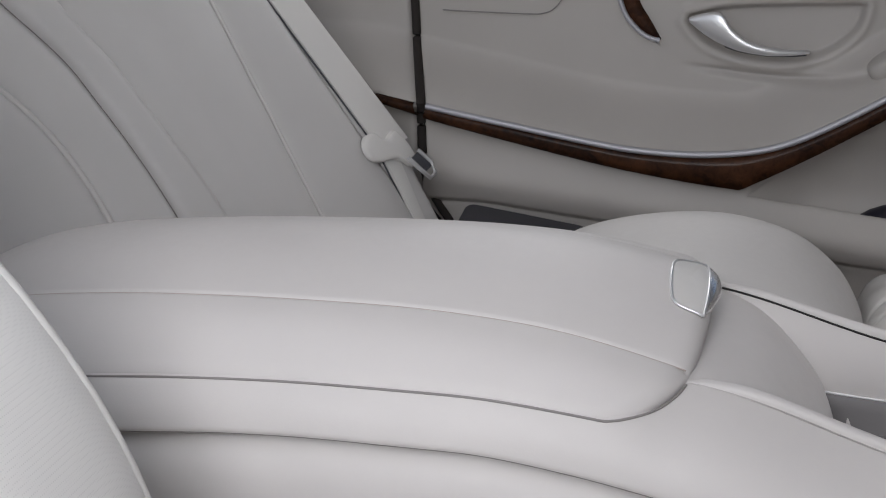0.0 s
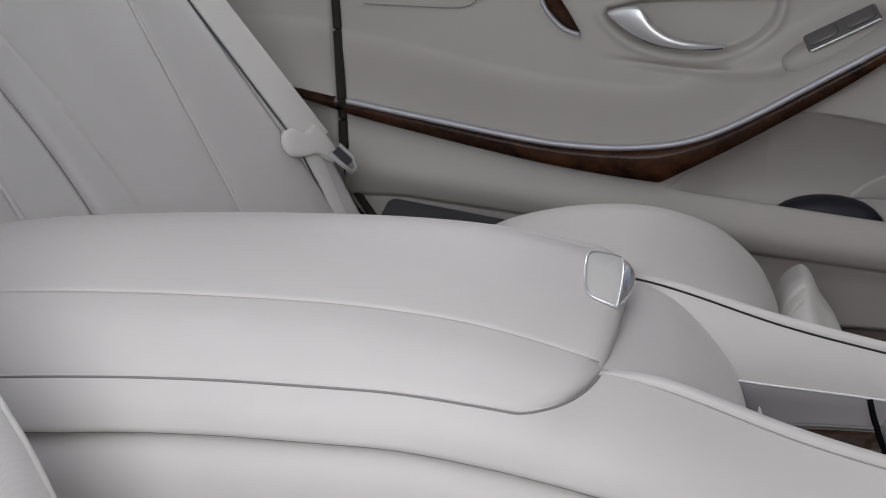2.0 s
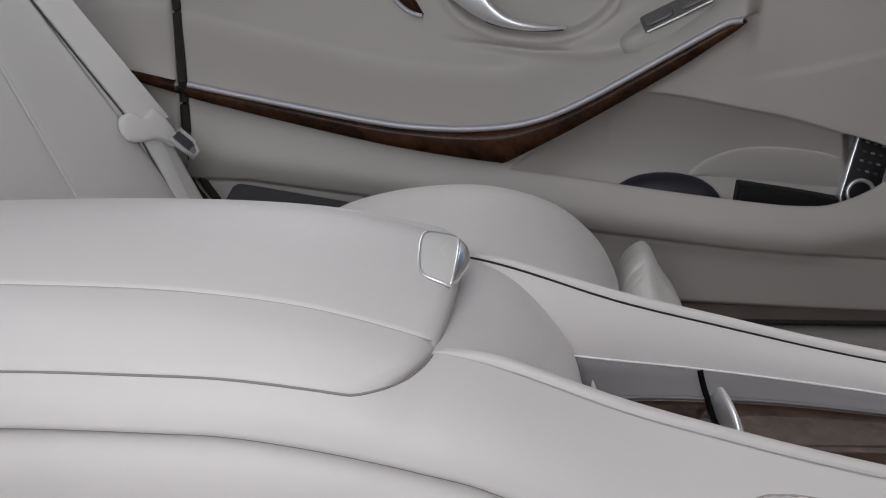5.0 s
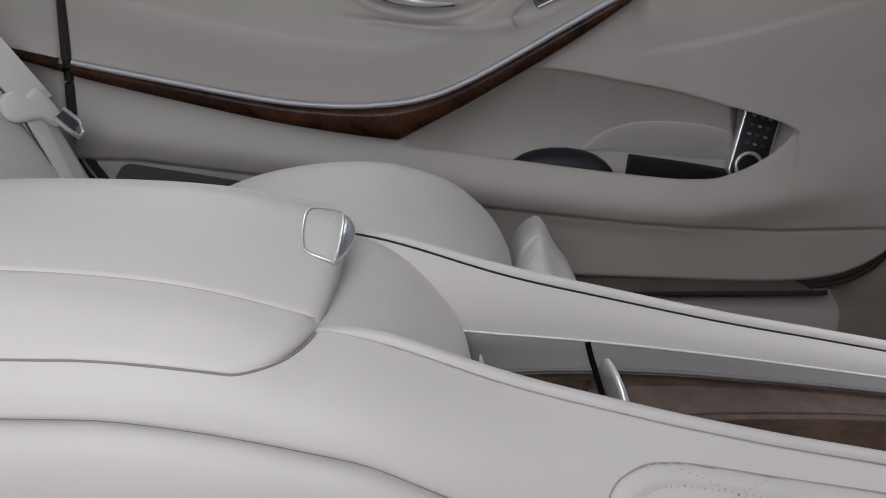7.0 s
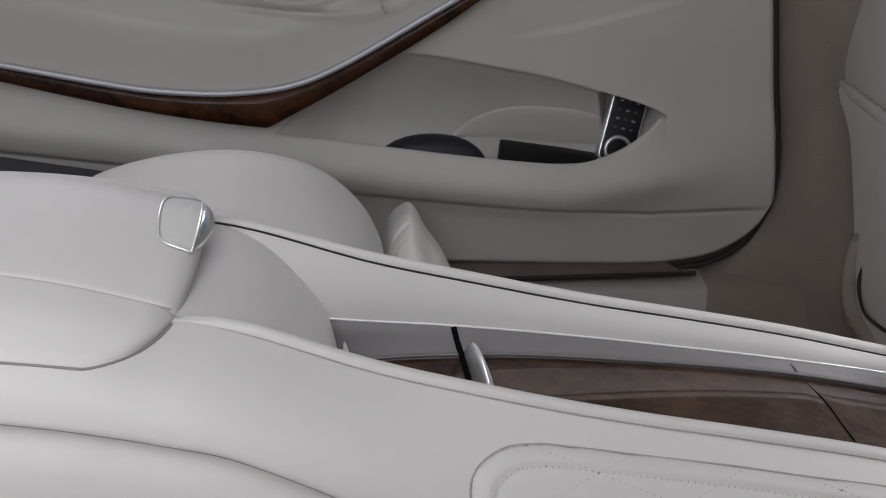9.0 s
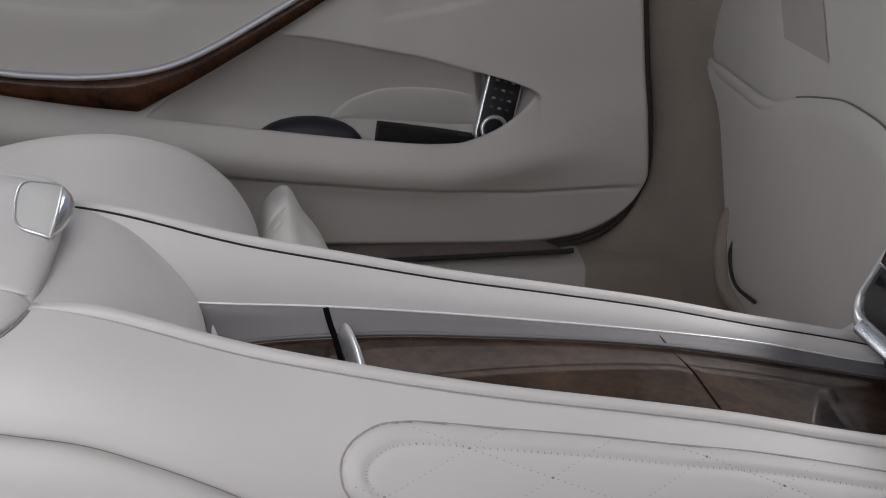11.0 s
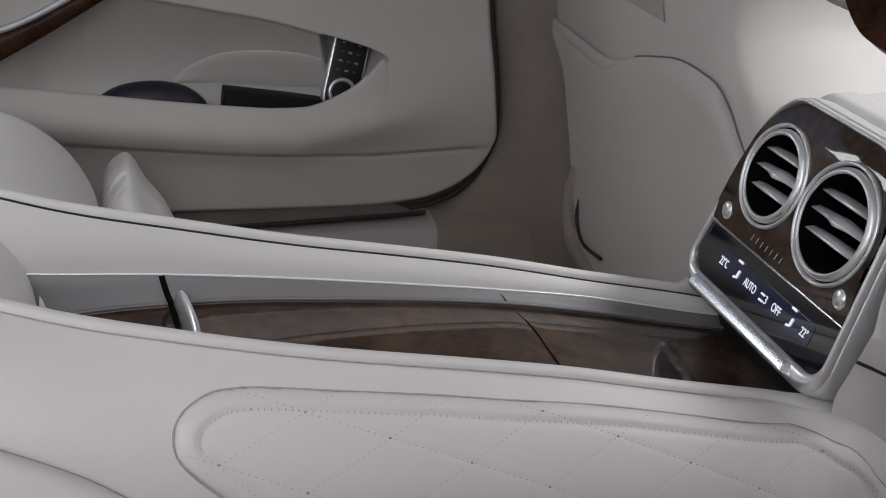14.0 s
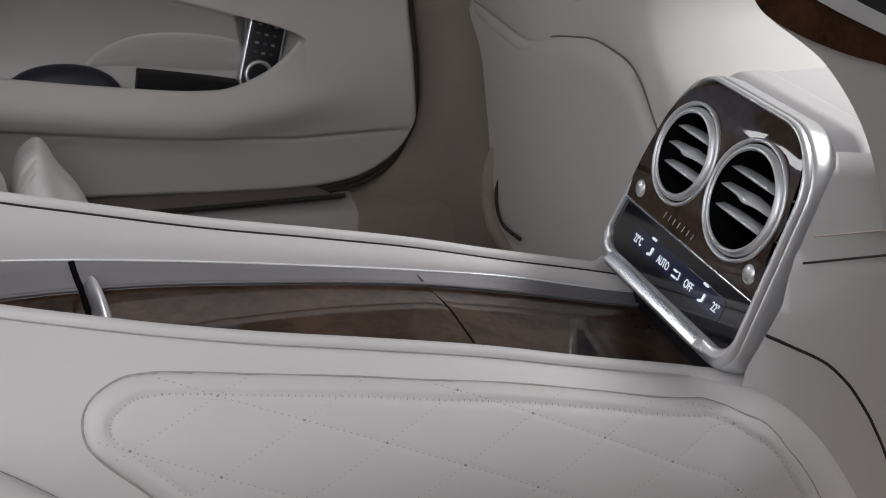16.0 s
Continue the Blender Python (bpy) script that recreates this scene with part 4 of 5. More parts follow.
def door_surface(X, Z, pocket=True):
    """How far out the trim lies, over the door's face."""
    ledge = np.vectorize(LEDGE)(X)
    near = np.full(X.shape, 1.0)
    above = Z - ledge
    lower = 0.640 + 0.02 * ease((0.30 - Z) / 0.14)
    lip = np.interp(X, [-0.78, -0.37, -0.235, -0.113, -0.03, 0.08, 0.25], [0.40, 0.342, 0.321, 0.306, 0.298, 0.32, 0.33])
    belly = np.exp(-((Z - lip + 0.030) / 0.030) ** 2) * ease((0.19 - X) / 0.14)
    lower = lower - 0.018 * belly
    crease = np.interp(X, [-0.69, -0.5, -0.276, -0.1, 0.074, 0.22], [0.324, 0.302, 0.269, 0.250, 0.238, 0.243])
    lower = lower + 0.006 * ease((crease + 0.004 - Z) / 0.008) * ease((0.24 - X) / 0.06) + 0.003 * np.exp(-((Z - crease) / 0.004) ** 2) * ease((0.24 - X) / 0.06)
    # armrest: nose at the wood line, then a cushion sweeping back to the upper trim
    nose = 0.612
    back = 0.692
    reach = 0.075
    pad = nose + 0.004 + (back - nose) * ease(above / reach) ** 1.0
    high = ease((Z - 0.478) / 0.03)
    fade = ease((-0.096 - X) / 0.026) * high + ease((-0.055 - X) / 0.075) * (1 - high)
    arm = np.where(above > 0, pad, nose + 0.004)
    upper = np.where(above > -0.035, arm, lower)
    under = np.interp(X, [p[0] for p in WOOD_LOW], [p[1] for p in WOOD_LOW])
    tuck = ease((Z - under - 0.001) / 0.005)
    upper = lower * (1 - tuck) + arm * tuck
    bulge = np.interp(X, [-0.25, -0.1175, -0.04, 0.043, 0.131, 0.24], [0.4438, 0.4483, 0.4605, 0.4817, 0.5067, 0.54])
    plain = 0.648 + 0.004 * ease((Z - bulge) / 0.010) + 0.012 * ease((Z - 0.46) / 0.2)
    plain = np.where(Z > 0.40, plain, lower + (0.648 - lower) * ease((Z - 0.33) / 0.07))
    y = upper * fade + plain * (1 - fade)
    d = inside(X, Z, BIN)
    roof = np.interp(X, [-0.372, -0.32, -0.26, -0.20, -0.07, 0.022, 0.06, 0.078], [0.350, 0.390, 0.432, 0.437, 0.412, 0.386, 0.374, 0.362])
    slope = 0.10 + 0.90 * np.tanh(1.3 * np.clip(roof - Z, 0, 1) / 0.085)
    slope = np.maximum(slope, ease((X + 0.004) / 0.03)) * (0.35 + 0.65 * ease((X + 0.40) / 0.10))
    y = y + 0.060 * ease((0.0018 - d) / 0.0045) * slope * (1.0 if pocket else 0.0)
    # crease between the armrest cushion and the panel above it
    for (ax, az), (bx, bz) in zip(CREASE, CREASE[1:]):
        ex, ez = bx - ax, bz - az
        t = np.clip(((X - ax) * ex + (Z - az) * ez) / (ex * ex + ez * ez), 0, 1)
        off = np.hypot(X - ax - t * ex, Z - az - t * ez)
        near = np.minimum(near, off)
    y = y + 0.008 * np.exp(-(near / 0.0045) ** 2) * ease((X + 0.47) / 0.08)
    g = inside(X, Z, GRIP)
    y = y + 0.016 * ease((0.002 - g) / 0.006) - 0.004 * np.exp(-((g - 0.006) / 0.005) ** 2)
    return y


zz = np.linspace(0.10, 0.67, 120)
REAR_Y = curve(list(zip(zz.tolist(), door_surface(np.full(zz.shape, -0.765), zz).tolist())))
REAR_66 = curve([(0.28, -0.728), (0.296, -0.738), (0.317, -0.751), (0.335, -0.761), (0.361, -0.767), (0.44, -0.768), (0.56, -0.769), (0.70, -0.772)])


def REAR_OUT(z):
    """How far out the rear shut line lies."""
    return 0.650 + (REAR_Y(z) + 0.004 - 0.650) * smooth01((z - 0.35) / 0.04)


def REAR_X(z):
    """The door's rear edge."""
    y = REAR_OUT(z)
    return REAR_66(z + 0.14 * (y - 0.66)) - 0.31 * (y - 0.66)


def door_panel():
    us = np.linspace(-0.776, 0.2315, 520)
    vs = np.linspace(0, 1, 300)
    U, V = np.meshgrid(us, vs, indexing="ij")
    low_z = np.array([DOOR_LOW(u) for u in us])[:, None]
    Z = low_z + (0.67 - low_z) * V
    Xs = U - 0.12 * (Z - 0.29) * ease((U + 0.5) / 0.7)
    Xs = Xs + (np.vectorize(REAR_X)(Z) + 0.776) * ease((-0.66 - U) / 0.116) * ease((Z - 0.33) / 0.03)
    Y = door_surface(Xs, Z)
    # edges roll away into the shut line
    edge = np.minimum(np.minimum((Z - low_z) * 0.9, 0.2315 - U), (U + 0.776) * 2.0)
    Y = Y + 0.020 * (1 - np.clip(edge / 0.012, 0, 1)) ** 2
    Y = np.minimum(Y, 0.74)
    n, m = U.shape
    co = np.stack([Xs, Y, Z], -1).reshape(-1, 3)
    idx = np.arange(n * m).reshape(n, m)
    quads = np.stack([idx[:-1, :-1], idx[1:, :-1], idx[1:, 1:], idx[:-1, 1:]], -1).reshape(-1, 4)
    me = bpy.data.meshes.new("trim_panel")
    me.from_pydata(co.tolist(), [], quads.tolist())
    me.shade_smooth()
    me.materials.append(HIDE_DOOR)
    return me


door = thing("car_door", "closed rear car door with beige leather trim and walnut inlay", "car door", (-0.3, 0.7, 0.15))
ob = new("trim_panel", door_panel())
ob.parent, ob.matrix_parent_inverse = door, Matrix.Translation(door.location).inverted()


def strip_between(a, b, y, out, n=80):
    """A convex band between two lines drawn on the door."""
    def resample(line, k):
        d = [0.0]
        for p, q in zip(line, line[1:]):
            d.append(d[-1] + math.hypot(q[0] - p[0], q[1] - p[1]))
        s = np.linspace(0, d[-1], k)
        return list(zip(np.interp(s, d, [p[0] for p in line]), np.interp(s, d, [p[1] for p in line])))
    A, B = resample(a, n), resample(b, n)
    rows = []
    for (ax, az), (bx, bz) in zip(A, B):
        row = []
        for u in (0.0, 0.06, 0.3, 0.6, 0.9, 1.0):
            o = out * math.sin(math.pi * min(1, 0.15 + 0.75 * u)) if 0 < u < 1 else -0.012
            row.append((ax + (bx - ax) * u, y - o, az + (bz - az) * u))
        rows.append(row)
    return loft(rows)


DOOR_TOP, DOOR_WOOD = [p for p in WOOD_TOP if p[0] > -0.753], [p for p in WOOD_LOW if p[0] > -0.753]
part("wood_inlay", strip_between(DOOR_TOP, DOOR_WOOD, 0.612, 0.006, 120), WOOD_DOOR, door, "dark walnut inlay strip")
part("chrome_line", tube([(x, 0.6085, z + 0.002) for x, z in DOOR_TOP if x < -0.124], 0.0038, seg=10, flat=1.0), DULL, door, "satin chrome strip over the wood")
# grip: a curved chrome lever in its recess
HIGH = line2([(-0.450, 0.543), (-0.432, 0.549), (-0.413, 0.549), (-0.401, 0.533), (-0.386, 0.521), (-0.368, 0.514), (-0.340, 0.5090), (-0.314, 0.5065)], 40)
DEEP = line2([(-0.449, 0.537), (-0.430, 0.523), (-0.411, 0.513), (-0.392, 0.5065), (-0.375, 0.5035), (-0.357, 0.5015), (-0.335, 0.5015), (-0.314, 0.5030)], 40)
rows = []
for (ax, az), (bx, bz) in zip(HIGH, DEEP):
    mx, mz, hx, hz = (ax + bx) / 2, (az + bz) / 2, (ax - bx) / 2, (az - bz) / 2
    bow = 0.688 - 0.012 * math.sin(math.pi * min(1, max(0, (mx + 0.45) / 0.15)))
    rows.append([(mx + hx * math.sin(a), bow - 0.0045 * math.cos(a), mz + hz * math.sin(a)) for a in [2 * math.pi * k / 14 for k in range(14)]])
part("door_handle", loft(rows, closed=True, cap=True), SATIN, door, "curved polished chrome door handle")
# the handle's shadow on the recess, drawn as a dark bar
part("handle_shade", tube([(x, 0.6850, z - 0.0010) for x, z in DEEP[12:-1]], 0.0014, seg=6), SLOT, door, "dark bar for the shadow under the handle")
SPEAR = line2([(-0.540, 0.60), (-0.527, 0.556), (-0.517, 0.538), (-0.500, 0.522), (-0.483, 0.516)], 24)
SPEAR_R = line2([(-0.525, 0.61), (-0.507, 0.561), (-0.496, 0.542), (-0.488, 0.528), (-0.482, 0.517)], 24)
part("wood_inlay", strip_between(SPEAR_R, SPEAR, 0.690, 0.004, 24), WOOD_DOOR, door, "dark walnut inlay tip")
part("chrome_line", tube([(x, 0.687, z) for x, z in SPEAR], 0.0030, seg=8), DULL, door, "chrome edge of the inlay")
# upper trim seam and switch block on the armrest
part("seam", tube(spline([(-0.745, 0.6905, 0.5505), (-0.718, 0.6905, 0.549), (-0.642, 0.6905, 0.546), (-0.620, 0.6905, 0.547), (-0.606, 0.6905, 0.554), (-0.596, 0.6905, 0.570), (-0.588, 0.6905, 0.60)], 40), 0.0008, seg=6), LINE, door, "faint seam of the upper trim")
part("switch_block", blob((0.130, 0.056, 0.030), pose(-0.193, 0.666, 0.515, 0, -27, 3), 3.2, 32, 18), HIDE_DOOR, door, "raised leather switch housing")
part("switch_well", slab(rounded(0.082, 0.022, 0.004), -0.004, 0.0006, 0.0004, pose(-0.1935, 0.6405, 0.5345, 0, -27, 0) @ pose(0, 0, 0, 40, 0, 0)), GREY_SWITCH, door, "dark grey switch well")
for k in range(2):
    part("switch", blob((0.034, 0.017, 0.007), pose(-0.2125 + 0.0375 * k, 0.6400, 0.5255 + 0.0190 * k, 0, -27, 0) @ pose(0, 0, 0, 40, 0, 0), 4.0), GREY_SWITCH, door, "dark grey window switch")
part("switch_edge", tube([(-0.2245, 0.6300, 0.5100), (-0.19, 0.6290, 0.5275), (-0.1550, 0.6300, 0.5455)], 0.0012, seg=6), BRIGHT, door, "chrome switch surround")
# front wall of the pocket, with a rounded upper lip
rows = []
for off, back in ((0.012, 0.0055), (0.002, 0.0050), (0.0, 0.0035), (-0.0004, 0.0018), (0.0006, 0.0003), (0.003, -0.0006), (0.008, -0.0010), (0.014, -0.0010), (0.020, -0.0010), (0.028, -0.0009), (0.036, -0.0006), (0.044, -0.0002), (0.049, 0.0004), (0.052, 0.0030)):
    line = beside(LIP_LINE, lambda k: off * min(1.0, (91 - k) / 14) if off > 0 else off)
    xs, zs = np.array([p[0] for p in line]), np.array([p[1] for p in line])
    rows.append([(x, y + back, z) for x, y, z in zip(xs.tolist(), door_surface(xs, zs, False).tolist(), zs.tolist())])
part("pocket_front", loft(rows), HIDE_DOOR, door, "rounded front lip of the door pocket")
# pocket lining: arched tray wall
rows = []
for x, z in line2([(-0.163, 0.330), (-0.138, 0.350), (-0.097, 0.364), (-0.028, 0.364), (0.015, 0.353), (0.030, 0.335)], 40):
    foot = float(np.interp(x, [-0.235, -0.113, -0.03, 0.011, 0.04], [0.321, 0.306, 0.2975, 0.2985, 0.308])) + 0.011
    zs = np.array([z + 0.002, z, z - 0.003] + [z - 0.003 + (min(foot, z - 0.006) - z + 0.003) * u for u in (0.2, 0.4, 0.6, 0.8, 1.0)])
    ys = door_surface(np.full(zs.shape, x), zs)
    rows.append([(x, float(y) + o, float(q)) for y, q, o in zip(ys, zs, (0.002, 0.0, -0.0015, -0.002, -0.002, -0.002, -0.001, 0.004))])
part("pocket_lining", loft(rows), HIDE_DOOR, door, "arched inner wall of the door pocket")
# shut line
bm = tube([(door_x(u, DOOR_LOW(u)), 0.672 - 0.022 * smooth01((-0.55 - u) / 0.12) - 0.004 * smooth01((u - 0.08) / 0.08), DOOR_LOW(u) - 0.003) for u in steps(-0.776, 0.2315, 200)], 0.0036, seg=8)
front_line = [(door_x(0.2285, z), z) for z in steps(0.67, 0.335, 40)] + [(door_x(u - 0.003, DOOR_LOW(u)), DOOR_LOW(u) + 0.0015) for u in [0.2315 - 0.17 * (k / 60) ** 2.2 for k in range(8, 61)]]
tube([(x, float(door_surface(np.array([x]), np.array([z]))[0]) + 0.0075, z) for x, z in front_line], 0.0042, bm)
tube([(REAR_X(z), REAR_OUT(z) - 0.0045, z) for z in steps(0.28, 0.67, 100)], 0.0056, bm)
part("door_seal", bm, SEAL, door, "black rubber door seal")

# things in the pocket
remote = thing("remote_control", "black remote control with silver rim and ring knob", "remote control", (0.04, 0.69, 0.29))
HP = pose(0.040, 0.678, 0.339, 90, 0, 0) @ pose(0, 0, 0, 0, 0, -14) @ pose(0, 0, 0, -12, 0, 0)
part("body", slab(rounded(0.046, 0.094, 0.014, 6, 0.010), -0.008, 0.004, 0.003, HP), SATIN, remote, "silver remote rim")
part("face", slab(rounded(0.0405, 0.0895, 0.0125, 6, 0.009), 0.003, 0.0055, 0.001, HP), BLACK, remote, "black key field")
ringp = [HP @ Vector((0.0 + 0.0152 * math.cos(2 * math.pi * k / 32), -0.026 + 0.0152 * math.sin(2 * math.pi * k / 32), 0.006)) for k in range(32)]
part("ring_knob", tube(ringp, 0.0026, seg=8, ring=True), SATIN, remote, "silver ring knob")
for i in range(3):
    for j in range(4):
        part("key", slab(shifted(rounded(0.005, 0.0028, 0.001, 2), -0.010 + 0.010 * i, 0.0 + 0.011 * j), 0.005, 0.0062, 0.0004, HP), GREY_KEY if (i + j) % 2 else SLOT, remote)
case = thing("black_case", "flat black case lying in the door pocket", "case", (-0.05, 0.69, 0.29))
part("shell", slab(rounded(0.118, 0.030, 0.003), -0.05, 0.0, 0.0015, pose(-0.048, 0.680, 0.3135, 0, 7.7, 0)), MATT_BLACK, case)
dome = thing("speaker_dome", "dark blue rounded cap in the door pocket", "cap", (-0.19, 0.69, 0.28))
part("cap", blob((0.140, 0.05, 0.094), pose(-0.192, 0.676, 0.286), 2.2), NAVY, dome)

# ---- body side, sill and pillar ----
def sill(x0, x1, n):
    return loft([[(x, 0.76, 0.30), (x, 0.70, 0.155), (x, 0.690, 0.147), (x, 0.650, 0.142), (x, 0.640, 0.135), (x, 0.632, 0.0)] for x in steps(x0, x1, n)])


tagged(part("sill_trim", sill(-1.4, 0.1555, 30), SILL), "pale door sill trim", "sill", kind="structure")
tagged(part("sill_end", sill(0.1555, 1.9, 30), PILLAR), "brownish trim at the pillar's foot", "sill", kind="structure")


tagged(part("sill_gap", tube([(x, 0.648, z) for x, z in line2([(-0.50, 0.153), (-0.1046, 0.1550), (0.0006, 0.1565), (0.127, 0.1592), (0.1385, 0.1600)], 30)], 0.0030, seg=6), SEAL), "dark gap along the door sill", "sill", kind="structure")


tagged(part("sill_step", loft([[(x, 0.650 + a * min(1.0, (0.1400 - x) / 0.040), 0.1540 + b * min(1.0, (0.1400 - x) / 0.040)) for a, b in ((0.026, 0.0125), (0.014, 0.0100), (0.004, 0.0050), (0.0, 0.0))] for x in steps(-0.50, 0.1370, 50)]), STEP), "dark brown step of the door sill", "sill", kind="structure")


def pillar():
    rows = []
    for x in steps(0.150, 0.60, 40):
        row = []
        for z in steps(0.0, 1.29, 60):
            y = 0.690 - 0.055 * smooth01((x - 0.22 + 0.12 * (z - 0.29)) / 0.10) - 0.03 * smooth01((0.35 - z) / 0.2) * smooth01((x - 0.16) / 0.08)
            y += 0.002 * math.exp(-((z - 0.425 + 0.2 * (x - 0.24)) / 0.003) ** 2)
            row.append((x, y, z))
        rows.append(row)
    return loft(rows)


tagged(part("pillar_trim", pillar(), PILLAR), "brownish beige door pillar trim", "pillar", kind="structure")

rows = []
for o in (0.62, 0.30, 0.12, 0.09, 0.06, 0.04, 0.025, 0.016, 0.011, 0.008, 0.005, 0.002):
    row = []
    for z in steps(0.28, 1.29, 240):
        x = REAR_X(z) - o
        y = float(door_surface(np.array([max(x, -0.85)]), np.array([min(z, 0.66)]))[0])
        row.append((x, y + 0.004 + 0.012 * smooth01((0.011 - o) / 0.008), z))
    rows.append(row)
tagged(part("quarter_trim", loft(rows), HIDE_DOOR), "beige leather trim behind the door", "trim", kind="structure")
tagged(part("quarter_inlay", strip_between([(x, z) for x, z in WOOD_TOP if x < -0.760], [(x, z) for x, z in WOOD_LOW if x < -0.760], 0.616, 0.006, 12), WOOD_DOOR), "walnut inlay behind the door", "trim", kind="structure")

# ---- left rear seat ----
def back_point(y, z, lift=0.0):
    """A point of the seat back, which leans back and turns in towards the cabin's side."""
    n = Vector((0.906, -0.363, 0.423)).normalized()
    return Vector((-0.78 + 0.40 * (y - 0.49) - 0.4663 * (z - 0.42), y, z)) + n * lift


SEAM_ONE = curve([(0.34, 0.168), (0.443, 0.1694), (0.477, 0.1677), (0.506, 0.163), (0.536, 0.154), (0.564, 0.1396), (0.60, 0.115), (0.68, 0.05), (0.92, -0.10)])
SEAM_TWO = curve([(0.24, 0.240), (0.34, 0.238), (0.4266, 0.2327), (0.4616, 0.2298), (0.5015, 0.2242), (0.5411, 0.2163), (0.575, 0.2085), (0.63, 0.1816), (0.75, 0.12), (0.92, 0.03)])
SEAM_THREE = curve([(0.24, 0.292), (0.34, 0.287), (0.4124, 0.2803), (0.4513, 0.2758), (0.4913, 0.2661), (0.5317, 0.2575), (0.5673, 0.2493), (0.5974, 0.2379), (0.75, 0.19), (0.92, 0.12)])


def seams(z):
    """Where the seams of the back run at that height."""
    u = (z - 0.40) / 0.22
    one = SEAM_ONE(z)
    return [min(0.06, one - 0.05), one, SEAM_TWO(z), SEAM_THREE(z), 0.389 + 0.002 * u, 0.500 - 0.045 * u, 0.540 - 0.047 * max(0.0, u)]


DEPTH = (0.010, 0.012, 0.015, 0.009, 0.009, 0.005)


def back_lift(y, z):
    s = seams(z)
    lift = 0.0
    for i in range(len(s) - 1):
        if s[i] <= y <= s[i + 1]:
            f = (y - s[i]) / (s[i + 1] - s[i])
            w = max(0.0, 1 - (2 * f - 1) ** 4)
            lift = DEPTH[i] * w ** 0.6
    if y < s[1]:
        lift -= 0.03 * smooth01((s[1] - y) / 0.10)
    lift -= 0.0045 * math.exp(-((y - 0.331 + 0.030 * (z - 0.40) / 0.22) / 0.010) ** 2)
    return lift


def seat_back():
    rows = []
    for z in steps(0.24, 0.92, 60):
        s = seams(z)
        ys = []
        for a, b in zip(s, s[1:]):
            ys += [a + (b - a) * (0.5 - 0.5 * math.cos(math.pi * k / 14)) for k in range(14)]
        ys.append(s[-1])
        row = [back_point(y, z, back_lift(y, z)) for y in ys]
        row = [row[0] - Vector((0.12, 0, 0))] + row + [row[-1] - Vector((0.12, 0, 0))]
        rows.append(row)
    rows.append([p - Vector((0.15, 0, 0.01)) for p in rows[-1]])
    return loft(rows)


seat = thing("rear_seat", "pleated pale leather rear seat with rounded cushion", "car seat", (-0.6, 0.35, 0.0))
part("backrest", seat_back(), HIDE_SEAT, seat, "pleated leather backrest")
part("seam", tube([back_point(seams(z)[2], z, 0.0022) for z in steps(0.34, 0.85, 60)], 0.0011, seg=5), LINE, seat, "dark stitched backrest seam")
for i, r in ((1, 0.0032), (3, 0.0026), (4, 0.0022)):
    part("piping", tube([back_point(seams(z)[i], z, 0.0030 if i < 4 else 0.0022) for z in steps(0.34, 0.85, 60)], r, seg=8), HIDE, seat, "pale leather piping")
bm = bmesh.new()
for z in steps(0.36, 0.80, 90):
    tube([back_point(seams(z)[2] + 0.007, z, 0.0110), back_point(seams(z + 0.002)[2] + 0.007, z + 0.002, 0.0110)], 0.0005, bm, 4)
tagged(part("stitching", bm, STITCH, seat, "fine seam stitches"), kind="stuff")
part("headboard", box(-1.38, -1.14, -0.25, 0.05, 0.0, 0.80), HIDE_SEAT, seat, "plain centre back between the seats", False)


def cushion():
    prof = spline([(-0.74, 0, 0.27), (-0.65, 0, 0.30), (-0.58, 0, 0.345), (-0.534, 0, 0.376), (-0.485, 0, 0.393), (-0.429, 0, 0.402), (-0.374, 0, 0.401), (-0.319, 0, 0.385), (-0.282, 0, 0.356), (-0.262, 0, 0.324), (-0.254, 0, 0.294), (-0.256, 0, 0.25), (-0.27, 0, 0.15), (-0.30, 0, 0.02)], 60)
    rows = []
    for y in steps(0.170, 0.470, 26):
        e = min((y - 0.170), (0.470 - y))
        dn = 0.07 * (1 - math.sqrt(max(0, 1 - (1 - min(1, e / 0.09)) ** 2)))
        rows.append([(p.x - dn * 0.6, y, max(0.02, p.z - dn)) for p in prof])
    rows = [[(p[0], p[1], 0.02) for p in rows[0]]] + rows + [[(p[0], p[1], 0.02) for p in rows[-1]]]
    return loft(rows)


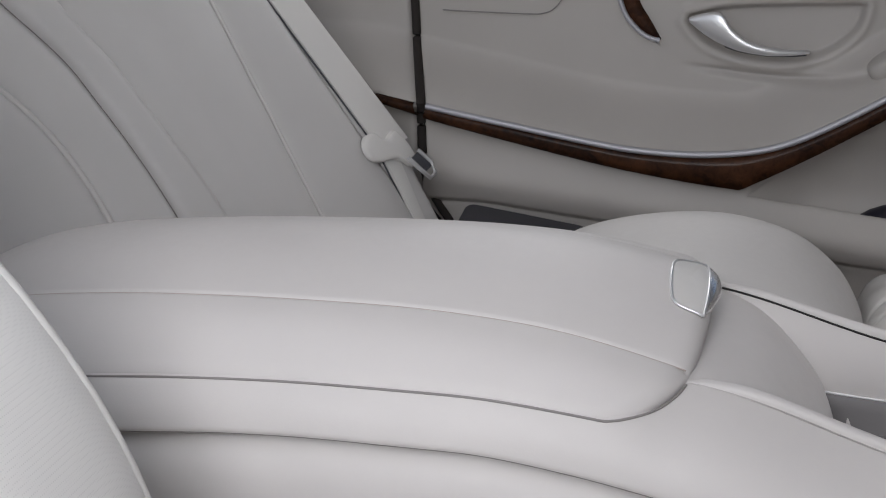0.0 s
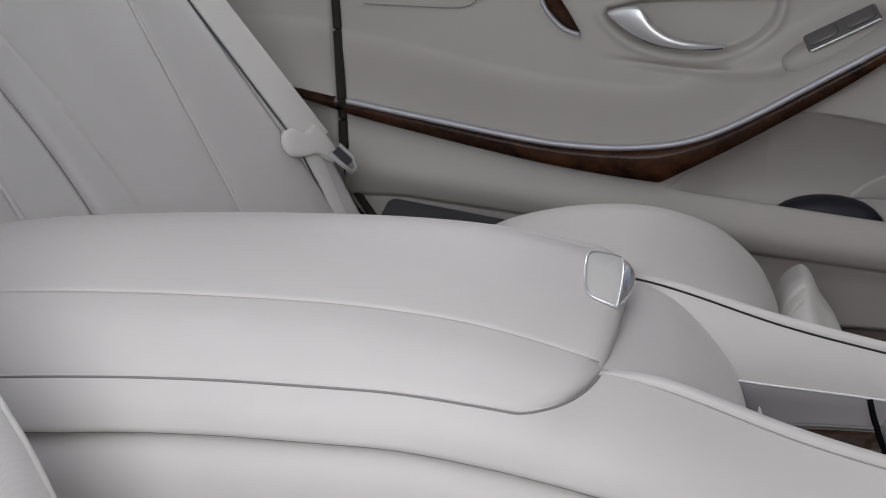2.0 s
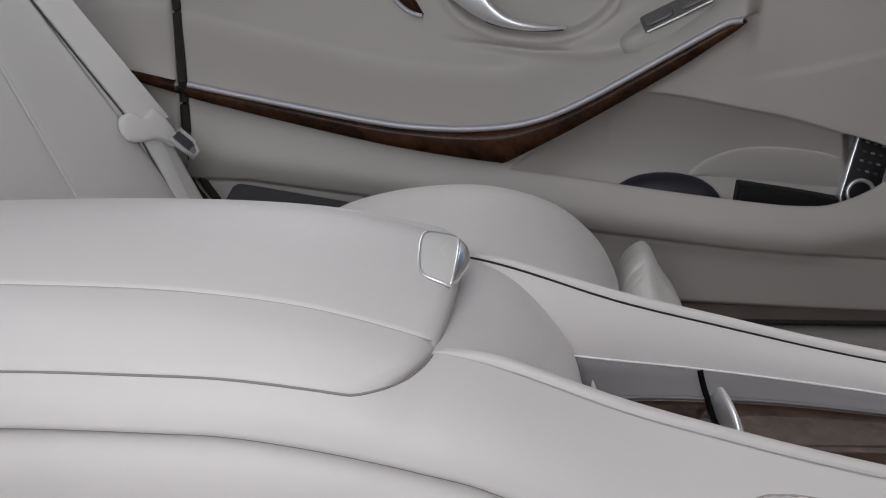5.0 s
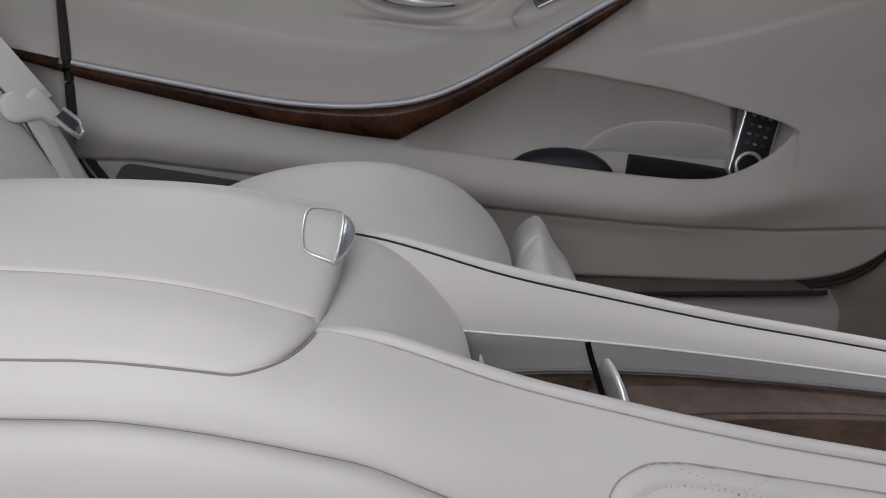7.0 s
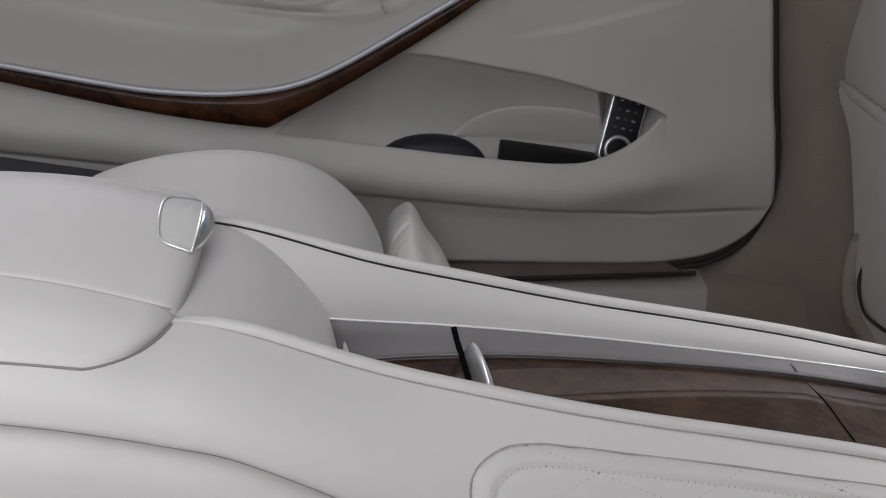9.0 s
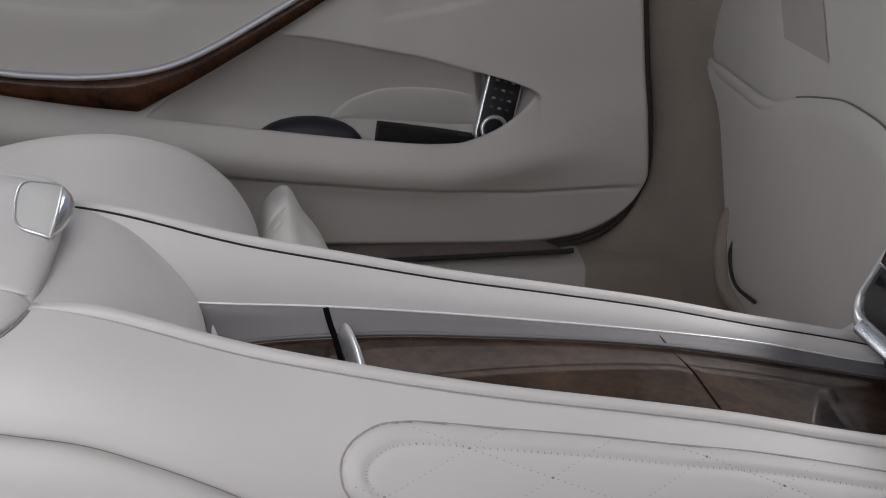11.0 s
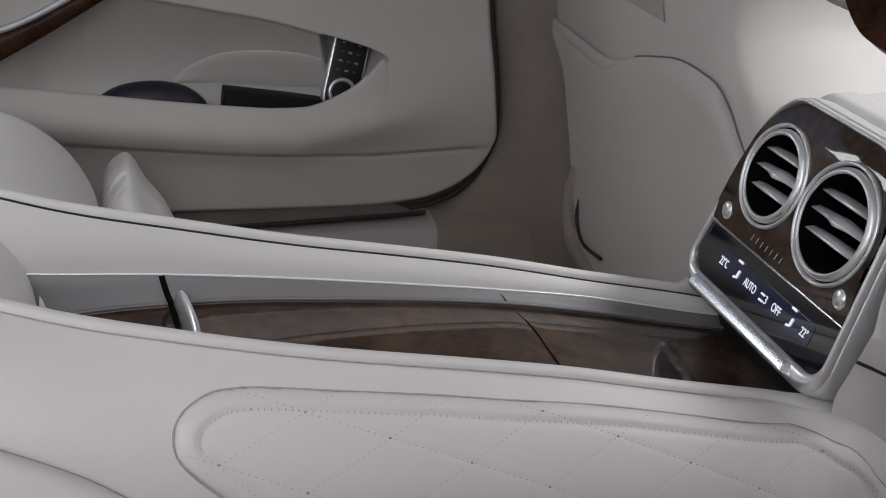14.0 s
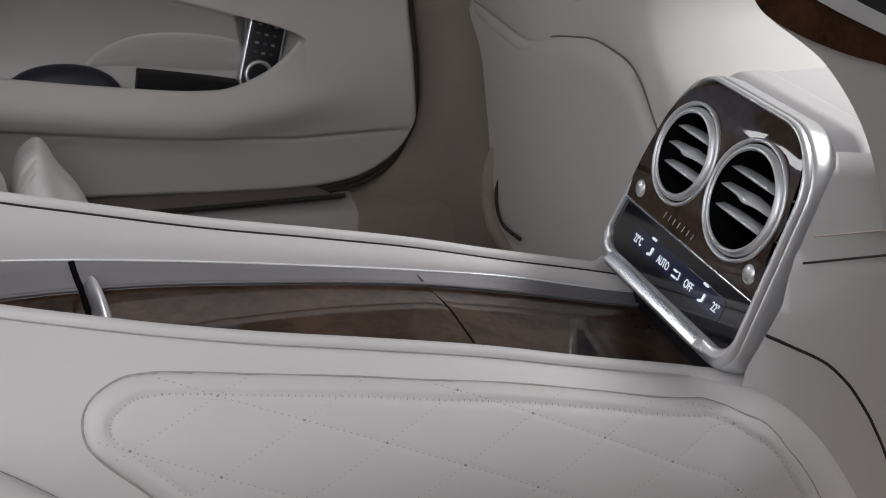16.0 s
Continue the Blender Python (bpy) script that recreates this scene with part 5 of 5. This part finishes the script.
part("cushion", cushion(), HIDE_SEAT, seat, "rounded leather seat cushion")
part("side_rail", slab(rounded(0.15, 0.05, 0.012), -0.01, 0.008, 0.004, pose(-0.630, 0.592, 0.307, 12, 9, 0)), SLOT, seat, "dark grey seat side slot")
rest = thing("leg_rest", "creased white leather leg rest cushion", "leg rest", (-0.215, 0.47, 0.0))
bm = bmesh.new()
rows = []
for y in steps(0.40, 0.56, 110):
    e = 1 - math.sqrt(max(0, 1 - ((y - 0.48) / 0.085) ** 2)) if abs(y - 0.48) < 0.085 else 1
    row = []
    for p in spline([(-0.262, 0, 0.10), (-0.257, 0, 0.24), (-0.252, 0, 0.276), (-0.246, 0, 0.298), (-0.237, 0, 0.310), (-0.226, 0, 0.3155), (-0.217, 0, 0.309), (-0.205, 0, 0.286), (-0.185, 0, 0.255), (-0.165, 0, 0.20), (-0.15, 0, 0.10)], 110):
        dent = 0.0
        for at, slant, deep, end in ((0.4470, 0.5, 0.0040, -0.222), (0.4300, -0.4, 0.0034, -0.232), (0.4190, 0.7, 0.0030, -0.225)):
            dent += deep * math.exp(-((y - at - slant * (p.x + 0.245)) / 0.0030) ** 2) * smooth01((end - p.x) / 0.012)
        fold = 0.0010 * math.sin(95 * p.z + 75 * y) * math.sin(40 * y + 1.0) * smooth01((p.z - 0.20) / 0.06)
        row.append((p.x - fold, y, p.z - 0.0115 - 0.03 * e + 0.0012 * math.sin(110 * y) - dent))
    rows.append(row)
rows = [[(p[0], p[1] + 0.004, 0.10) for p in rows[0]]] + rows + [[(p[0], p[1] - 0.004, 0.10) for p in rows[-1]]]
part("pad", loft(rows, bm), HIDE_WHITE, rest)
part("foot", box(-0.25, -0.17, 0.42, 0.54, 0.0, 0.12), SLOT, rest, "dark base", False)

# seat belt
belt = thing("seat_belt", "pale grey seat belt with its tongue in a loop", "seat belt", (-0.78, 0.53, 0.4))


def band(line, name, label):
    rows = []
    for z, a, b, lift in line:
        rows.append([back_point(a, z, lift), back_point(a, z, lift + 0.002), back_point((a + b) / 2, z, lift + 0.003), back_point(b, z, lift + 0.002), back_point(b, z, lift)])
    return part(name, loft(rows, closed=True), WEB, belt, label)


band([(z, 0.4975 - 0.258 * (z - 0.437), 0.5445 - 0.295 * (z - 0.437), 0.006) for z in steps(0.424, 0.90, 24)], "webbing", "pale woven belt webbing")
band([(z, 0.501, 0.522 + 0.1 * (z - 0.40), 0.005) for z in steps(0.26, 0.426, 14)], "webbing", "lower belt webbing")
# contact shade of the webbing on the seat, drawn as dark tubes
part("belt_edge", tube([back_point(0.4960 - 0.258 * (z - 0.437), z, 0.0055) for z in steps(0.425, 0.90, 30)], 0.0010, seg=6), SLOT, belt, "dark line for the shade under the belt edge")
part("belt_edge", tube([back_point(0.4995, z, 0.0045) for z in steps(0.26, 0.412, 14)], 0.0010, seg=6), SLOT, belt, "dark line for the shade under the belt edge")


def on_back(outline, lift, thick):
    """A plate with rounded rim lying on the seat back; outline in y and z."""
    c = Vector((sum(p[0] for p in outline) / len(outline), sum(p[1] for p in outline) / len(outline)))
    rows = []
    for f, l in ((1.0, 0.0), (1.0, 0.5), (0.95, 0.85), (0.85, 1.0), (0.5, 1.05), (0.02, 1.05)):
        rows.append([back_point(c.x + (y - c.x) * f, c.y + (z - c.y) * f, lift + thick * l) for y, z in outline])
    return loft(rows, closed=True)


part("loop", on_back(line2([(y - 0.006, z) for y, z in [(0.503, 0.441), (0.490, 0.439), (0.482, 0.430), (0.482, 0.419), (0.489, 0.412), (0.503, 0.409), (0.515, 0.408), (0.525, 0.404), (0.532, 0.397), (0.539, 0.394), (0.546, 0.400), (0.546, 0.414), (0.541, 0.428), (0.534, 0.437), (0.519, 0.431), (0.509, 0.433)]], 60), 0.009, 0.007), WEB, belt, "pale plastic belt loop")
part("tongue", tube([back_point(y - 0.024, z - 0.004, l) for y, z, l in ((0.538, 0.408, 0.028), (0.545, 0.394, 0.029), (0.554, 0.381, 0.029), (0.565, 0.384, 0.029), (0.566, 0.396, 0.029), (0.557, 0.412, 0.028))], 0.0026, seg=8), SATIN, belt, "silver metal belt tongue")
part("tongue_plate", loft([[back_point(y - 0.008, z + 0.002, l) for y, z, l in row] for row in (((0.525, 0.401, 0.028), (0.540, 0.405, 0.028)), ((0.531, 0.390, 0.029), (0.547, 0.394, 0.029)), ((0.537, 0.383, 0.029), (0.548, 0.386, 0.029)))]), SLOT, belt, "dark tongue plate")

# ---- right rear seat: the bolster beside the armrest ----
near = thing("rear_seat", "perforated pale leather seat bolster beside the armrest", "car seat", (-0.7, -0.4, 0.0))


def bolster_x(z):
    """The bolster's foremost line; it bellies out a little."""
    return -0.697 - 0.505 * (z - 0.557) - 2.0 * max(-0.09, min(0.09, z - 0.495)) ** 2


def bolster():
    rows = []
    for z in steps(0.18, 0.95, 30):
        row = []
        x0 = bolster_x(z)
        for a in steps(0, math.pi, 30):
            c, s = math.cos(a), math.sin(a)
            row.append((x0 - 0.10 + 0.10 * abs(s) ** 0.6, -0.31 + 0.09 * math.copysign(abs(c) ** 0.7, c), z))
        rows.append(row)
    return loft(rows)


part("bolster", bolster(), HIDE_PERF, near, "perforated side bolster")
edge = [(bolster_x(z) - 0.1015 + 0.10 * math.sin(radians(58)) ** 0.6, -0.3105 + 0.09 * math.cos(radians(58)) ** 0.7, z) for z in steps(0.18, 0.95, 40)]
part("piping", tube(edge, 0.0036, seg=10), HIDE_WHITE, near, "smooth piped edge of the bolster")
part("backrest", loft([[(-0.76 - 0.505 * (z - 0.557), y, z) for y in steps(-0.90, -0.33, 10)] for z in steps(0.15, 0.95, 10)]), HIDE_PERF, near, "perforated backrest")
part("cushion", blob((0.55, 0.50, 0.24), pose(-0.50, -0.66, 0.18), 5.0), HIDE_SEAT, near, "leather seat cushion")

# ---- front seats ----
front = thing("front_seat", "pale beige leather front seat back with map pocket", "car seat", (0.35, 0.36, 0.0))
FX = 0.290
EDGE = curve([(0.10, 0.46), (0.21, 0.502), (0.262, 0.528), (0.31, 0.5516), (0.368, 0.588), (0.401, 0.636), (0.42, 0.648), (0.60, 0.66), (1.1, 0.62)])


TURN = curve([(0.08, 0.136), (0.36, 0.138), (0.42, 0.148), (0.449, 0.164), (0.465, 0.188), (0.483, 0.212), (0.505, 0.230), (0.60, 0.246), (1.05, 0.25)])


def fseat_back():
    """Flat rear face that turns with a wide curve into the inner flank."""
    rows = []
    for z in steps(0.08, 1.05, 60):
        left = EDGE(z)
        x0 = FX + 0.15 * (z - 0.45) * smooth01((z - 0.40) / 0.1)
        turn = TURN(z)
        plan = [(0.20, left), (0.03, left), (0.006, left - 0.012), (0.0, left - 0.035), (0.0, 0.36), (0.0005, turn + 0.065), (0.004, turn + 0.028), (0.016, turn + 0.004), (0.05, turn - 0.012), (0.12, turn - 0.020), (0.32, turn - 0.022)]
        row = [(x0 + p.x, p.y, z) for p in spline([(a, b, 0) for a, b in plan], 60)]
        rows.append(row)
    rows.append([(p[0] + 0.02, p[1], p[2] + 0.004) for p in rows[-1]])
    return loft(rows)


part("backrest", fseat_back(), HIDE_DOOR, front, "smooth leather seat back shell")
POUCH = line2([(0.644, 0.4090), (0.60, 0.4085), (0.5536, 0.4080), (0.51, 0.4068), (0.477, 0.4062), (0.452, 0.409), (0.426, 0.4174), (0.39, 0.430), (0.349, 0.4408), (0.302, 0.4510), (0.255, 0.4524), (0.221, 0.4494), (0.196, 0.4367), (0.176, 0.4148), (0.161, 0.3943), (0.150, 0.36)], 90)


def pouch():
    rows = []
    for y, zt in POUCH:
        row = []
        for u in steps(0, 1, 30):
            z = zt + (0.12 - zt) * u
            yy = min(y, EDGE(z) - 0.004)
            d = (zt - z)
            lift = 0.001 + 0.008 * math.sqrt(max(0, 1 - (1 - min(1, d / 0.022)) ** 2))
            bend = 0.007 * max(0.0, (0.215 - yy) / 0.05) ** 2
            row.append((FX - lift + bend, yy, z))
        row = [(row[0][0] + 0.015, row[0][1], row[0][2] - 0.006)] + row
        rows.append(row)
    rows = [[(p[0] + 0.03, p[1], p[2]) for p in rows[0]]] + rows + [[(p[0] + 0.05, p[1], p[2]) for p in rows[-1]]]
    return loft(rows)


part("map_pocket", pouch(), HIDE_DOOR, front, "taut leather map pocket")
LIP = spline([(FX - 0.003, 0.642, 0.4055), (FX - 0.006, 0.60, 0.4045), (FX - 0.007, 0.5536, 0.4040), (FX - 0.007, 0.51, 0.4030), (FX - 0.007, 0.477, 0.4025), (FX - 0.006, 0.452, 0.405), (FX - 0.004, 0.426, 0.4130), (FX - 0.001, 0.39, 0.4255)], 40)
rows = []
for k, p in enumerate(LIP):
    r = 0.0056 * min(1.0, 0.45 + k / 10) * (1 - 0.75 * smooth01((k - 24) / 15))
    rows.append([(p.x + 0.002 + 0.75 * r * math.cos(a), p.y, p.z - 0.35 * r + 1.5 * r * math.sin(a)) for a in [2 * math.pi * j / 10 for j in range(10)]])
part("pocket_lip", loft(rows, closed=True, cap=True), HIDE_DOOR, front, "rolled upper lip of the pocket")
part("pocket_gap", tube([(FX - 0.0012 + 0.007 * max(0.0, (0.215 - y) / 0.05) ** 2, y - 0.0010, z + 0.0014) for y, z in POUCH if y < 0.40], 0.0009, seg=6), POUCH_GAP, front, "faint gap over the pocket")
# no hollow is modelled: a darker sheet on the shell gives the recess's shade
part("recess", loft([[(FX + 0.15 * (z - 0.45) * smooth01((z - 0.40) / 0.1) - 0.0015, y, z) for y in (a, (a * 2 + b) / 3, (a + 2 * b) / 3, b)] for a, b, z in ((0.452, 0.348, 0.476), (0.470, 0.365, 0.494), (0.50, 0.395, 0.526), (0.53, 0.425, 0.559))]), RECESS_SHADE, front, "darker flat sheet for the shade in a shallow square recess")
# the darker pillar colour puts the shade round this cover into its material
part("side_cover", tube(spline([(0.296, 0.512, 0.272), (0.284, 0.517, 0.245), (0.280, 0.514, 0.212), (0.280, 0.500, 0.186), (0.280, 0.475, 0.172), (0.285, 0.43, 0.163)], 24), 0.0105, seg=10), PILLAR, front, "rounded plastic seat side cover")
# brown-black tube that draws the soft shadow inside the cover
part("gap_line", tube(spline([(0.284, 0.492, 0.236), (0.279, 0.488, 0.220), (0.276, 0.472, 0.203), (0.274, 0.445, 0.195), (0.276, 0.40, 0.198)], 20), 0.0022, seg=6), SEAL, front, "dark brown line for the shadow in the cover's gap")

other = thing("front_seat", "grey leather front seat side with walnut and chrome trim", "car seat", (0.4, -0.18, 0.0))


def fin(low, high, y0, y1):
    """A thick panel between a lower and an upper line, standing along the car."""
    rows = []
    for (ax, az), (bx, bz) in zip(low, high):
        rows.append([(ax + 0.075, y1, az + 0.004), (ax + 0.045, y1 - 0.02, az + 0.002), (ax + 0.008, y0 + 0.006, az), (ax, y0, az)] + [(ax + (bx - ax) * u, y0, az + (bz - az) * u) for u in (0.1, 0.3, 0.6, 0.9)] + [(bx, y0, bz), (bx, y1, bz)])
    return loft(rows)


CURL = [(0.114, 0.660), (0.119, 0.636), (0.128, 0.616), (0.143, 0.603), (0.158, 0.594), (0.175, 0.583), (0.189, 0.570), (0.204, 0.553), (0.218, 0.533), (0.233, 0.504), (0.252, 0.46), (0.30, 0.41), (0.36, 0.36), (0.45, 0.30), (0.55, 0.22)]
n = 40
WOOD_EDGE = [(0.1085, 0.665), (0.1120, 0.645), (0.1185, 0.628), (0.1290, 0.6125), (0.1420, 0.6035), (0.165, 0.5935), (0.192, 0.5845), (0.220, 0.5770), (0.26, 0.563), (0.32, 0.545), (0.45, 0.51)]
part("backrest", blob((0.16, 0.42, 1.0), pose(0.56, -0.44, 0.66, 0, 12, 0), 4.0), HIDE_DOOR, other, "grey leather backrest")
part("side_panel", fin(line2(CURL, n), line2([(0.118, 0.668), (0.124, 0.645), (0.135, 0.622), (0.150, 0.612), (0.172, 0.604), (0.197, 0.595), (0.225, 0.585), (0.265, 0.571), (0.325, 0.552), (0.40, 0.53), (0.46, 0.50), (0.52, 0.47), (0.58, 0.42), (0.62, 0.35), (0.65, 0.28)], n), -0.20, -0.14), HIDE_DOOR, other, "grey leather side panel")
CHROME_LOW = [(0.128, 0.672), (0.133, 0.650), (0.142, 0.632), (0.155, 0.6195), (0.173, 0.6107), (0.1845, 0.6059), (0.2104, 0.5955), (0.25, 0.580), (0.30, 0.565), (0.36, 0.55), (0.45, 0.53)]
part("wood_band", fin(line2(WOOD_EDGE, n), line2(CHROME_LOW, n), -0.2045, -0.15), WOOD_DOOR, other, "dark walnut band")
part("chrome_band", fin(line2(CHROME_LOW, n), line2([(a + 0.012, b + 0.005) for a, b in CHROME_LOW], n), -0.2075, -0.15), SATIN, other, "satin chrome band")
part("screen_shell", fin(line2([(a + 0.012, b + 0.005) for a, b in CHROME_LOW], n), line2([(0.17, 0.80), (0.18, 0.80), (0.19, 0.80), (0.20, 0.80), (0.22, 0.80), (0.25, 0.80), (0.28, 0.80), (0.32, 0.79), (0.36, 0.78), (0.40, 0.76), (0.46, 0.72)], n), -0.204, -0.15), BLACK, other, "black glossy shell")
